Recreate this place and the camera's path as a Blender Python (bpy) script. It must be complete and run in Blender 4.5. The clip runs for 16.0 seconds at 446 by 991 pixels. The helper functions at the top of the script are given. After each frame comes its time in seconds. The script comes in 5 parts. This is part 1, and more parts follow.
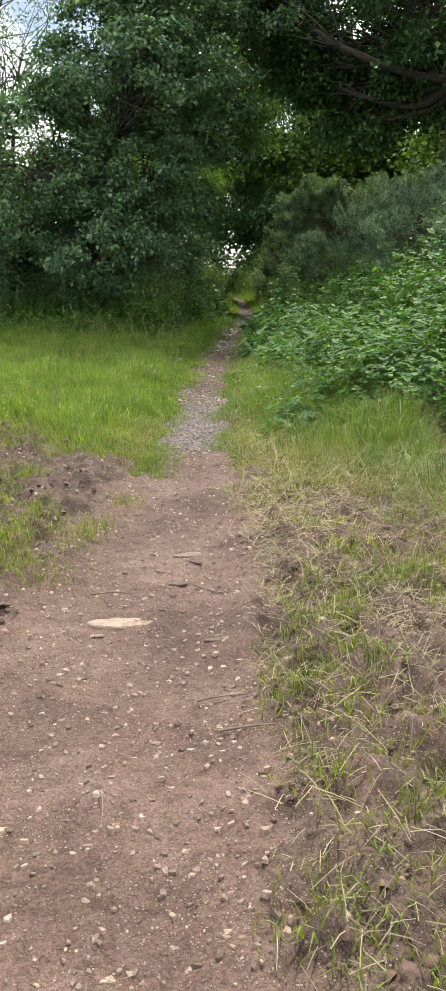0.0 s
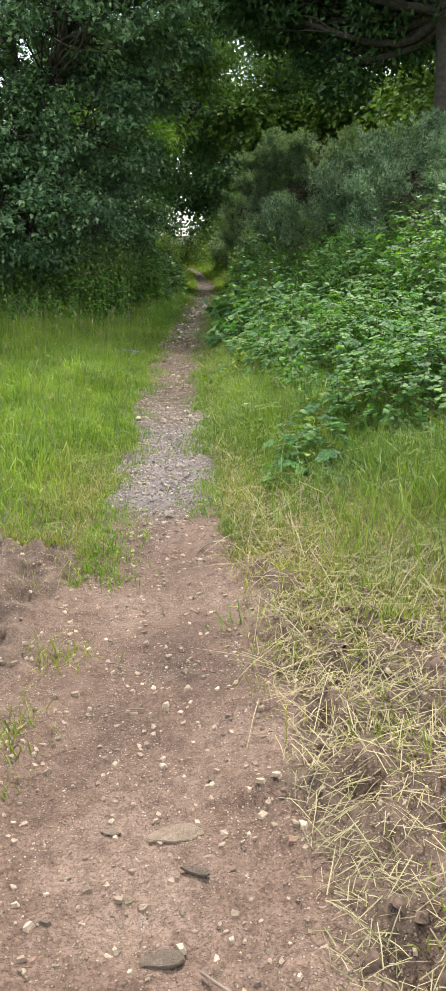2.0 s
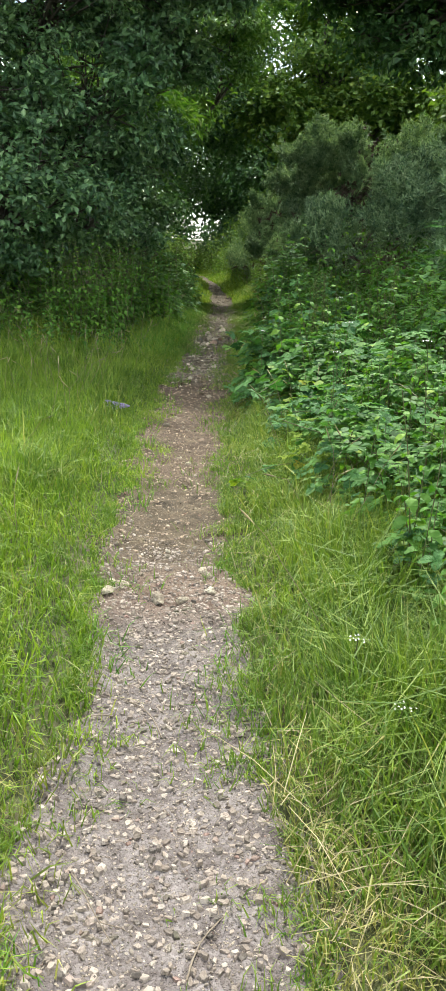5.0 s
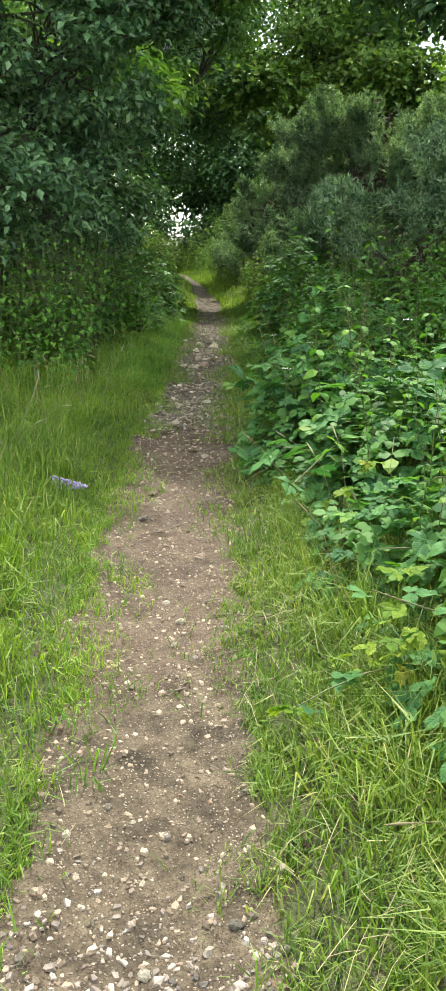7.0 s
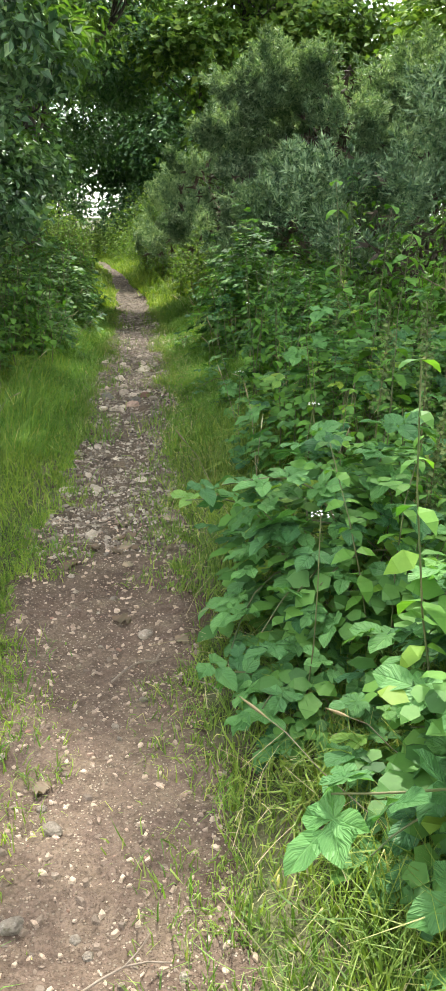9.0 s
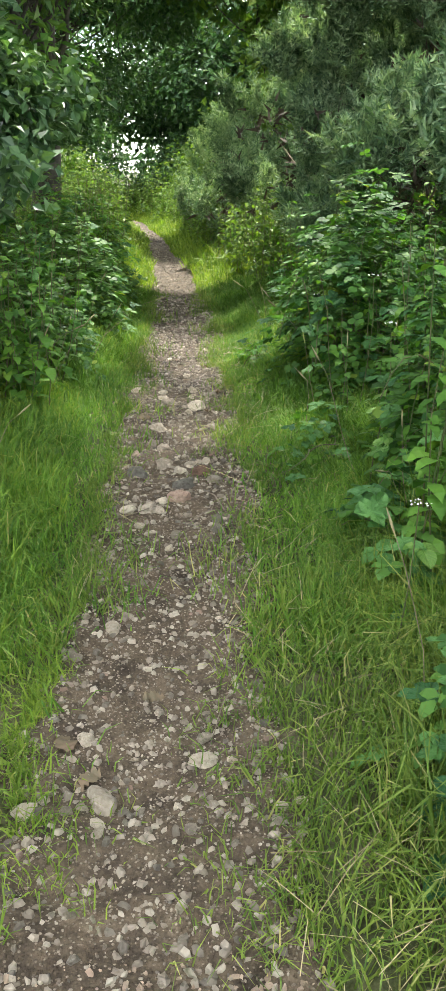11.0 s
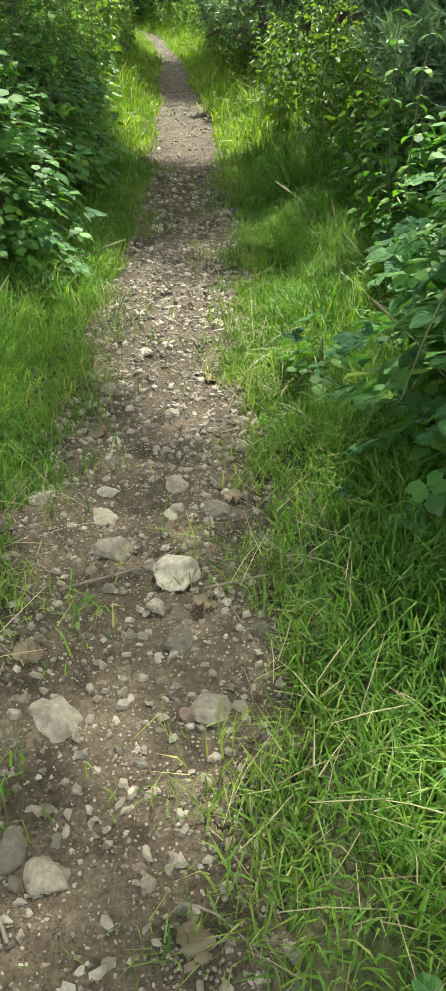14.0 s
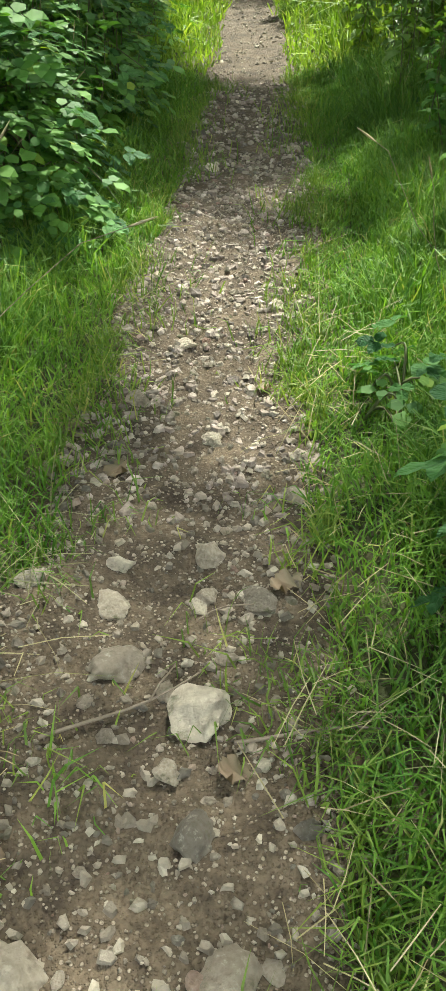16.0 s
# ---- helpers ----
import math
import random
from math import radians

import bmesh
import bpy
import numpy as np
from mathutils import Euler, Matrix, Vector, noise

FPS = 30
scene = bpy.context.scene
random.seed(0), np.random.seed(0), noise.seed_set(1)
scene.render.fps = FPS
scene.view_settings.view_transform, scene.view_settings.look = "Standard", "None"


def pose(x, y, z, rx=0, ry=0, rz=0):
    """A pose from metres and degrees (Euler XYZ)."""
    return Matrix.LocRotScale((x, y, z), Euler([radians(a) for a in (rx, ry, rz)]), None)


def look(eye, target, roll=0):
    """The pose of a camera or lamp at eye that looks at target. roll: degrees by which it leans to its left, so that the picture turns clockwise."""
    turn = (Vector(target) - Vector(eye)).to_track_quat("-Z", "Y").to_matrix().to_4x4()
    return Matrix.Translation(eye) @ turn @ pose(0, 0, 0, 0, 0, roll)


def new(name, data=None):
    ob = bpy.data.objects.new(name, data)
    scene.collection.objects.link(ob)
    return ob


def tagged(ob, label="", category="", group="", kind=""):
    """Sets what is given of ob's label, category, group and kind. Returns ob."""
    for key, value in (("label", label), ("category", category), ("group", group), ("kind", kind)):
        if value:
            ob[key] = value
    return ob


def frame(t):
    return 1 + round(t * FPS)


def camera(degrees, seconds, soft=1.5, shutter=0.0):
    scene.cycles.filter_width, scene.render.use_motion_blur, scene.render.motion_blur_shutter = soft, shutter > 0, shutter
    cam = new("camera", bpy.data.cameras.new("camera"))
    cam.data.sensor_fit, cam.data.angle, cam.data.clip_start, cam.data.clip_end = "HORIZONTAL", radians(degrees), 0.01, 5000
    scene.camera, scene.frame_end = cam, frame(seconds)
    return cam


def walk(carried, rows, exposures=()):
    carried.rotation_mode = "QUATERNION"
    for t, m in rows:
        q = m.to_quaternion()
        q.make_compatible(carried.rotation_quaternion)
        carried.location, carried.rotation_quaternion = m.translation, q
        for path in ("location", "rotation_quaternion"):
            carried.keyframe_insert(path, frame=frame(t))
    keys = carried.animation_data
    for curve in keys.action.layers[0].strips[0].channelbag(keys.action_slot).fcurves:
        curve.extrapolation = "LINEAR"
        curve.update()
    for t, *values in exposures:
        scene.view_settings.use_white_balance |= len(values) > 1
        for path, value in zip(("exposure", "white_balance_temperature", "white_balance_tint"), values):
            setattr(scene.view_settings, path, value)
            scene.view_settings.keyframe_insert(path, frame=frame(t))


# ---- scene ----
cam = camera(29.5, 16.0)
PATH = [
    (0, (0.03, 0.299, 1.402), (0.011, 2.23, 0.881), -1.4),
    (0.5, (-0.022, 0.94, 1.414), (-0.013, 2.868, 0.881), -1.8),
    (1, (-0.131, 1.521, 1.417), (-0.124, 3.439, 0.85), -2.6),
    (1.5, (-0.119, 2.065, 1.409), (-0.052, 3.975, 0.818), -3.0),
    (1.6, (-0.118, 2.181, 1.423), (-0.043, 4.091, 0.836), -2.5),
    (2, (-0.116, 2.611, 1.438), (-0.039, 4.52, 0.845), -2.5),
    (2.5, (-0.11, 3.204, 1.45), (-0.033, 5.116, 0.868), -2.8),
    (3, (-0.132, 3.868, 1.413), (-0.157, 5.788, 0.852), -3.3),
    (3.5, (-0.157, 4.457, 1.396), (-0.146, 6.376, 0.831), -2.3),
    (4, (-0.163, 5.071, 1.361), (-0.055, 6.982, 0.78), -0.7),
    (4.2, (-0.171, 5.305, 1.402), (-0.084, 7.215, 0.819), 0.4),
    (6.3, (-0.23, 7.89, 1.39), (-0.111, 9.804, 0.823), 2.6),
    (6.5, (-0.214, 8.13, 1.371), (-0.079, 10.041, 0.799), 2.0),
    (7, (-0.233, 8.762, 1.378), (-0.096, 10.67, 0.793), 1.3),
    (7.5, (-0.265, 9.389, 1.419), (-0.115, 11.291, 0.82), 0.0),
    (8, (-0.232, 10.067, 1.42), (-0.07, 11.967, 0.817), -0.1),
    (8.5, (-0.22, 10.753, 1.42), (0.013, 12.643, 0.808), 0.4),
    (9, (-0.135, 11.458, 1.408), (0.167, 13.334, 0.786), 0.7),
    (9.5, (-0.128, 12.16, 1.393), (0.164, 14.037, 0.764), -0.0),
    (10, (-0.095, 12.844, 1.372), (0.193, 14.716, 0.731), 0.2),
    (10.2, (-0.076, 13.146, 1.373), (0.15, 15.021, 0.715), 1.5),
    (12.3, (0.162, 16.022, 1.375), (0.389, 17.867, 0.637), 0.2),
    (12.5, (0.21, 16.265, 1.374), (0.436, 18.116, 0.65), 0.2),
    (13, (0.224, 16.744, 1.34), (0.406, 18.584, 0.576), 0.3),
    (13.5, (0.263, 17.149, 1.311), (0.436, 18.906, 0.371), 0.1),
    (14, (0.34, 17.496, 1.285), (0.475, 19.192, 0.234), 0.9),
    (14.5, (0.348, 17.73, 1.268), (0.428, 19.39, 0.155), 0.8),
    (15, (0.345, 17.95, 1.283), (0.41, 19.575, 0.119), 0.2),
    (15.5, (0.37, 18.065, 1.273), (0.414, 19.668, 0.077), 0.4),
    (16, (0.399, 18.145, 1.273), (0.397, 19.734, 0.058), 0.5),
]
EXPOSURES = [(0, 0.22, 6500, 14), (1.5, 0.40, 6500, 10), (3, 0.48, 6500, 7), (6.5, 0.8, 6500, 1), (10, 1.5, 6500, 10), (12.5, 1.66, 6500, 1), (14, 1.6, 6500, -1), (16, 1.55, 6500, -1)]
walk(cam, [(t, look(eye, target, roll)) for t, eye, target, roll in PATH], EXPOSURES)

# ---- world and sun ----
SUN_AZ, SUN_EL = radians(12), radians(57)
world = bpy.data.worlds.new("sky")
scene.world = world
world.use_nodes = True
wn, wl = world.node_tree.nodes, world.node_tree.links
bg = wn["Background"]
sky = wn.new("ShaderNodeTexSky")
sky.sky_type, sky.sun_disc = "NISHITA", False
sky.sun_elevation, sky.sun_rotation = SUN_EL, SUN_AZ
sky.dust_density = 1.5
geo = wn.new("ShaderNodeTexCoord")
cl = wn.new("ShaderNodeTexNoise")
cl.inputs["Scale"].default_value, cl.inputs["Detail"].default_value = 3.2, 8
cr = wn.new("ShaderNodeMapRange")
cr.inputs["From Min"].default_value, cr.inputs["From Max"].default_value = 0.45, 0.64
cm = wn.new("ShaderNodeMix")
cm.data_type = "RGBA"
cm.inputs["B"].default_value = (27.0, 26.6, 25.8, 1)
wl.new(geo.outputs["Generated"], cl.inputs["Vector"])
wl.new(cl.outputs["Fac"], cr.inputs["Value"])
wl.new(cr.outputs["Result"], cm.inputs["Factor"])
wl.new(sky.outputs["Color"], cm.inputs["A"])
wl.new(cm.outputs["Result"], bg.inputs["Color"])
bg.inputs["Strength"].default_value = 0.13
sun_data = bpy.data.lights.new("sun", "SUN")
sun_data.energy, sun_data.angle, sun_data.color = 4.3, radians(1.2), (1.0, 0.95, 0.86)
sun = new("sun", sun_data)
sun.matrix_world = look((0, 0, 0), (-math.sin(SUN_AZ) * math.cos(SUN_EL), -math.cos(SUN_AZ) * math.cos(SUN_EL), -math.sin(SUN_EL)))
sun.location = (20, 30, 40)

# ---- materials ----


class Nodes:
    """A small wrapper to write node materials shortly."""

    def __init__(self, name):
        self.mat = bpy.data.materials.new(name)
        self.mat.use_nodes = True
        self.t = self.mat.node_tree
        self.bsdf = self.t.nodes["Principled BSDF"]
        self.out = self.t.nodes["Material Output"]

    def add(self, kind, **values):
        n = self.t.nodes.new(kind)
        for k, v in values.items():
            n.inputs[k.replace("_", " ")].default_value = v
        return n

    def link(self, a, b):
        self.t.links.new(a, b)

    def noise(self, scale, detail=4, rough=0.55, coords="Object"):
        c = self.t.nodes.new("ShaderNodeTexCoord")
        n = self.add("ShaderNodeTexNoise", Scale=scale, Detail=detail, Roughness=rough)
        self.link(c.outputs[coords], n.inputs["Vector"])
        return n.outputs["Fac"]

    def ramp(self, fac, stops):
        r = self.t.nodes.new("ShaderNodeValToRGB")
        el = r.color_ramp.elements
        while len(el) < len(stops):
            el.new(0.5)
        for e, (p, c) in zip(el, stops):
            e.position, e.color = p, (*c, 1)
        self.link(fac, r.inputs["Fac"])
        return r.outputs["Color"]

    def mix(self, fac, a, b, blend="MIX"):
        m = self.t.nodes.new("ShaderNodeMix")
        m.data_type, m.blend_type = "RGBA", blend
        for s, v in (("Factor", fac), ("A", a), ("B", b)):
            if isinstance(v, (int, float, tuple)):
                m.inputs[s].default_value = v if not isinstance(v, tuple) else (*v, 1)
            else:
                self.link(v, m.inputs[s])
        return m.outputs["Result"]

    def range(self, v, a, b, c=0.0, d=1.0):
        m = self.add("ShaderNodeMapRange", From_Min=a, From_Max=b, To_Min=c, To_Max=d)
        self.link(v, m.inputs["Value"])
        return m.outputs["Result"]

    def math(self, op, a, b=0.0):
        m = self.t.nodes.new("ShaderNodeMath")
        m.operation = op
        for i, v in enumerate((a, b)):
            if isinstance(v, (int, float)):
                m.inputs[i].default_value = v
            else:
                self.link(v, m.inputs[i])
        return m.outputs[0]

    def attribute(self, name):
        a = self.t.nodes.new("ShaderNodeAttribute")
        a.attribute_name = name
        return a.outputs["Fac"]

    def bump(self, height, strength, distance=0.01):
        b = self.add("ShaderNodeBump", Strength=strength, Distance=distance)
        self.link(height, b.inputs["Height"])
        self.link(b.outputs["Normal"], self.bsdf.inputs["Normal"])


def leaf_material(name, dark, light, accent=None, gloss=0.45, through_light=0.35, rand="island", patch=1.3, deep=0.66, veins=False):
    """Leaves: a spread of greens from leaf to leaf, mottling, gloss above and light coming through."""
    m = Nodes(name)
    if rand == "island":
        g = m.t.nodes.new("ShaderNodeNewGeometry")
        r = g.outputs["Random Per Island"]
    else:
        g = m.t.nodes.new("ShaderNodeObjectInfo")
        r = g.outputs["Random"]
    stops = [(0.0, dark), (0.75, light)]
    if accent:
        stops += [(0.93, light), (1.0, accent)]
    col = m.ramp(r, stops)
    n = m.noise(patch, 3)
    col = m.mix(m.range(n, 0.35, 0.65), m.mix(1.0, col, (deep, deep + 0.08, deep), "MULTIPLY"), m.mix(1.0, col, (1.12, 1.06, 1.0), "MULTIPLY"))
    mott = m.noise(70, 3)
    col = m.mix(m.range(mott, 0.3, 0.7, 0.0, 0.35), col, m.mix(1.0, col, (0.6, 0.7, 0.55), "MULTIPLY"))
    if veins:
        rib, along = m.attribute("rib"), m.attribute("along")
        wave = m.math("SINE", m.math("MULTIPLY", m.math("SUBTRACT", along, m.math("MULTIPLY", rib, 0.35)), 44.0))
        line = m.math("MAXIMUM", m.range(rib, 0.10, 0.02), m.math("MULTIPLY", m.range(wave, 0.7, 1.0), 0.6))
        col = m.mix(m.math("MULTIPLY", line, 0.45), col, m.mix(1.0, col, (1.7, 1.5, 1.6), "MULTIPLY"))
        m.bump(m.math("SUBTRACT", m.math("MULTIPLY", wave, 0.35), line), 0.6, 0.004)
    m.link(col, m.bsdf.inputs["Base Color"])
    m.bsdf.inputs["Roughness"].default_value = gloss
    m.bsdf.inputs["Specular IOR Level"].default_value = 0.35
    tr = m.t.nodes.new("ShaderNodeBsdfTranslucent")
    warm = m.mix(1.0, col, (1.25, 1.35, 0.45), "MULTIPLY")
    m.link(warm, tr.inputs["Color"])
    mx = m.t.nodes.new("ShaderNodeMixShader")
    mx.inputs["Fac"].default_value = through_light
    m.link(m.bsdf.outputs["BSDF"], mx.inputs[1])
    m.link(tr.outputs["BSDF"], mx.inputs[2])
    m.link(mx.outputs["Shader"], m.out.inputs["Surface"])
    return m.mat


def plain_material(name, a, b, scale=20, rough=0.8, bump=0.3):
    m = Nodes(name)
    n = m.noise(scale, 5)
    n2 = m.noise(scale * 6, 3)
    col = m.ramp(n, [(0.3, a), (0.7, b)])
    col = m.mix(m.range(n2, 0.35, 0.7, 0.0, 0.4), col, m.mix(1.0, col, (0.6, 0.58, 0.55), "MULTIPLY"))
    m.link(col, m.bsdf.inputs["Base Color"])
    m.bsdf.inputs["Roughness"].default_value = rough
    m.bump(n2, bump, 0.004)
    return m.mat


def rock_material(name, lift, k=1.0, tint=(1.0, 1.0, 1.0)):
    m = Nodes(name)
    g = m.t.nodes.new("ShaderNodeObjectInfo")
    gi = m.t.nodes.new("ShaderNodeNewGeometry")
    r = m.math("FRACT", m.math("ADD", g.outputs["Random"], gi.outputs["Random Per Island"]))
    col = m.ramp(r, [(0.0, (0.13, 0.115, 0.092)), (0.25, (0.25, 0.21, 0.165)), (0.7, (0.41, 0.355, 0.28)), (0.93, (0.52, 0.465, 0.375)), (1.0, (0.24, 0.15, 0.115))])
    n = m.noise(28 * k, 6)
    col = m.mix(m.range(n, 0.4, 0.7, 0.0, 0.6), col, m.mix(1.0, col, (0.55, 0.5, 0.45), "MULTIPLY"))
    n3 = m.noise(9 * k, 5, 0.65)
    col = m.mix(m.range(n3, 0.60, 0.70, 0.0, 0.75), col, (0.08, 0.085, 0.032))
    n4 = m.noise(16 * k, 7, 0.7)
    col = m.mix(m.range(n4, 0.56, 0.7, 0.0, 0.7), col, (0.12, 0.095, 0.072))
    col = m.mix(m.range(n4, 0.42, 0.3, 0.0, 0.5), col, (0.56, 0.52, 0.44))
    col = m.mix(1.0, col, tuple(lift * q for q in tint), "MULTIPLY")
    m.link(col, m.bsdf.inputs["Base Color"])
    m.bsdf.inputs["Roughness"].default_value = 0.85
    m.bump(m.noise(55 * k, 9, 0.72), 1.0, 0.008 / k ** 0.7)
    return m.mat


def path_material():
    """Trodden earth: reddish mud, grey gravel and dark moist soil, by two attributes, with grit and stains."""
    m = Nodes("trodden_earth")
    gravel, churn = m.attribute("gravel"), m.attribute("churn")
    big = m.noise(1.6, 5)
    mid = m.noise(9, 5)
    fine = m.noise(85, 4)
    mud = m.ramp(big, [(0.3, (0.105, 0.067, 0.050)), (0.50, (0.178, 0.116, 0.087)), (0.72, (0.262, 0.184, 0.143))])
    soil = m.ramp(mid, [(0.3, (0.052, 0.038, 0.025)), (0.7, (0.165, 0.126, 0.085))])
    ashen = m.ramp(mid, [(0.3, (0.128, 0.106, 0.104)), (0.7, (0.268, 0.236, 0.232))])
    soil = m.mix(m.attribute("grey"), soil, ashen)
    wet = m.ramp(mid, [(0.3, (0.080, 0.056, 0.042)), (0.7, (0.205, 0.142, 0.104))])
    col = m.mix(m.range(m.math("ADD", gravel, m.math("MULTIPLY", mid, 0.35)), 0.35, 0.8), mud, soil)
    col = m.mix(m.range(m.math("ADD", churn, m.math("MULTIPLY", mid, 0.5)), 0.55, 0.95), col, wet)
    col = m.mix(m.range(fine, 0.42, 0.6, 0.0, 0.6), col, m.mix(1.0, col, (0.45, 0.42, 0.40), "MULTIPLY"))
    patch = m.noise(22, 6, 0.65)
    col = m.mix(m.range(patch, 0.48, 0.62, 0.0, 0.65), col, m.mix(1.0, col, (0.5, 0.46, 0.43), "MULTIPLY"))
    vor = m.t.nodes.new("ShaderNodeTexVoronoi")
    vor.inputs["Scale"].default_value = 95
    c = m.t.nodes.new("ShaderNodeTexCoord")
    m.link(c.outputs["Object"], vor.inputs["Vector"])
    sel = m.range(vor.outputs["Color"], 0.30, 0.52)
    grit = m.math("MULTIPLY", m.range(vor.outputs["Distance"], 0.34, 0.26), sel)
    grit = m.math("MULTIPLY", grit, m.range(m.noise(3.5, 4), 0.36, 0.62, 0.3, 1.0))
    vor2 = m.t.nodes.new("ShaderNodeTexVoronoi")
    vor2.inputs["Scale"].default_value = 240
    m.link(c.outputs["Object"], vor2.inputs["Vector"])
    sand = m.math("MULTIPLY", m.range(vor2.outputs["Distance"], 0.5, 0.2), m.range(vor2.outputs["Color"], 0.35, 0.6))
    col = m.mix(m.math("MULTIPLY", sand, 0.5), col, m.mix(1.0, col, (1.9, 1.85, 1.75), "MULTIPLY"))
    pale = m.ramp(m.noise(140, 2), [(0.35, (0.15, 0.115, 0.085)), (0.6, (0.46, 0.39, 0.30))])
    col = m.mix(m.math("MULTIPLY", grit, 0.8), col, pale)
    m.link(col, m.bsdf.inputs["Base Color"])
    m.bsdf.inputs["Roughness"].default_value = 0.85
    m.bsdf.inputs["Specular IOR Level"].default_value = 0.3
    h = m.math("ADD", m.math("MULTIPLY", fine, 0.6), m.math("MULTIPLY", grit, 0.7))
    m.bump(m.math("ADD", h, m.math("MULTIPLY", sand, 0.4)), 1.0, 0.010)
    return m.mat


def ground_material():
    m = Nodes("soil_and_thatch")
    mid = m.noise(5, 6)
    fine = m.noise(60, 4)
    col = m.ramp(mid, [(0.3, (0.050, 0.055, 0.020)), (0.5, (0.080, 0.090, 0.030)), (0.75, (0.135, 0.110, 0.065))])
    col = m.mix(m.range(fine, 0.35, 0.65, 0.0, 0.6), col, m.mix(1.0, col, (0.45, 0.45, 0.4), "MULTIPLY"))
    m.link(col, m.bsdf.inputs["Base Color"])
    m.bsdf.inputs["Roughness"].default_value = 0.95
    m.bump(fine, 0.8, 0.02)
    return m.mat


M_PATH, M_GROUND, M_ROCK, M_STONE = path_material(), ground_material(), rock_material("gravel_stone", 0.88), rock_material("pale_stone", 1.55, 0.3)
M_GREY, M_SLATE, M_REDSTONE = rock_material("grey_gravel", 1.08, tint=(0.86, 0.83, 0.90)), rock_material("blue_slate", 0.55, 0.35, (0.86, 0.92, 1.0)), rock_material("red_sandstone", 0.72, 0.35, (1.0, 0.68, 0.58))
M_TAN, M_PALE = rock_material("tan_slab", 1.1, 0.5, (1.08, 0.96, 0.90)), rock_material("pink_pebble", 1.0, 1.0, (1.08, 0.96, 0.90))
M_BARK = plain_material("bark", (0.036, 0.031, 0.025), (0.090, 0.078, 0.062), 14, 0.9, 0.9)
M_CANE = plain_material("cane", (0.09, 0.13, 0.04), (0.14, 0.12, 0.05), 8, 0.6, 0.2)
M_DRYSTEM = plain_material("dry_stem", (0.20, 0.15, 0.10), (0.34, 0.27, 0.19), 18, 0.9, 0.3)
M_TWIG = plain_material("twig", (0.13, 0.10, 0.075), (0.27, 0.22, 0.17), 25, 0.9, 0.4)
M_GRASS = leaf_material("meadow_grass", (0.118, 0.212, 0.030), (0.290, 0.405, 0.066), (0.47, 0.46, 0.20), 0.55, 0.42, patch=2.4, deep=0.52)
M_DRY = leaf_material("dry_grass", (0.17, 0.19, 0.055), (0.37, 0.34, 0.135), (0.50, 0.44, 0.24), 0.6, 0.25)
M_VERGE = leaf_material("verge_grass", (0.075, 0.185, 0.030), (0.20, 0.345, 0.058), (0.44, 0.41, 0.18), 0.55, 0.42)
M_MIXED = leaf_material("mixed_grass", (0.085, 0.165, 0.032), (0.235, 0.320, 0.070), (0.50, 0.45, 0.23), 0.55, 0.40)
M_STRAW = leaf_material("straw", (0.25, 0.20, 0.12), (0.46, 0.39, 0.25), (0.27, 0.28, 0.09), 0.6, 0.15)
M_TUFT = leaf_material("trodden_grass", (0.12, 0.17, 0.032), (0.29, 0.32, 0.075), (0.44, 0.40, 0.19), 0.55, 0.35)
M_BRAMBLE = leaf_material("bramble_leaf", (0.042, 0.125, 0.032), (0.135, 0.285, 0.058), (0.28, 0.38, 0.06), 0.6, 0.34)
M_BRAMBLE1 = leaf_material("bramble_leaf_single", (0.045, 0.140, 0.055), (0.135, 0.300, 0.095), (0.22, 0.37, 0.08), 0.55, 0.34, rand="object", veins=True)
M_YOUNG = leaf_material("young_bramble_leaf", (0.16, 0.28, 0.035), (0.33, 0.43, 0.055), (0.46, 0.40, 0.06), 0.5, 0.38, rand="object", veins=True)
M_NETTLE = leaf_material("nettle_leaf", (0.055, 0.155, 0.028), (0.150, 0.310, 0.050), (0.22, 0.37, 0.05), 0.6, 0.38)
# hawthorn: noise patches darkened in the colour, standing in for shade between leaf clumps
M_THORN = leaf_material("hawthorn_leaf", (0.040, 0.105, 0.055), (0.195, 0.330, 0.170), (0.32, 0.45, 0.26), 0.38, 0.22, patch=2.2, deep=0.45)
M_OAK = leaf_material("oak_leaf", (0.030, 0.085, 0.034), (0.095, 0.190, 0.070), (0.16, 0.27, 0.10), 0.40, 0.28)
M_ASH = leaf_material("ash_leaf", (0.070, 0.155, 0.038), (0.17, 0.29, 0.075), (0.26, 0.37, 0.12), 0.45, 0.30)
M_BRIGHT = leaf_material("sunny_leaf", (0.075, 0.155, 0.032), (0.185, 0.290, 0.062), (0.30, 0.38, 0.09), 0.5, 0.36)
M_BUDD = leaf_material("buddleia_leaf", (0.070, 0.165, 0.035), (0.16, 0.28, 0.06), (0.32, 0.40, 0.24), 0.6, 0.37)
# gorse: strong dark patches in the colour stand in for the bush's shaded body
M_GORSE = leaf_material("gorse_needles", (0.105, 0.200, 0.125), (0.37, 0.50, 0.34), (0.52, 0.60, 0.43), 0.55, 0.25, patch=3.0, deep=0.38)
M_DEADGORSE = plain_material("dead_gorse", (0.050, 0.038, 0.026), (0.125, 0.098, 0.070), 12, 0.9, 0.2)
M_CLOD = plain_material("mud_clod", (0.085, 0.055, 0.040), (0.19, 0.125, 0.092), 30, 0.9, 0.8)
M_DOCK = leaf_material("dock_seed", (0.085, 0.125, 0.045), (0.18, 0.235, 0.085), (0.26, 0.22, 0.10), 0.7, 0.2)
M_DRYLEAF = leaf_material("dead_leaf", (0.11, 0.075, 0.05), (0.22, 0.165, 0.12), (0.30, 0.24, 0.18), 0.7, 0.1, rand="object")
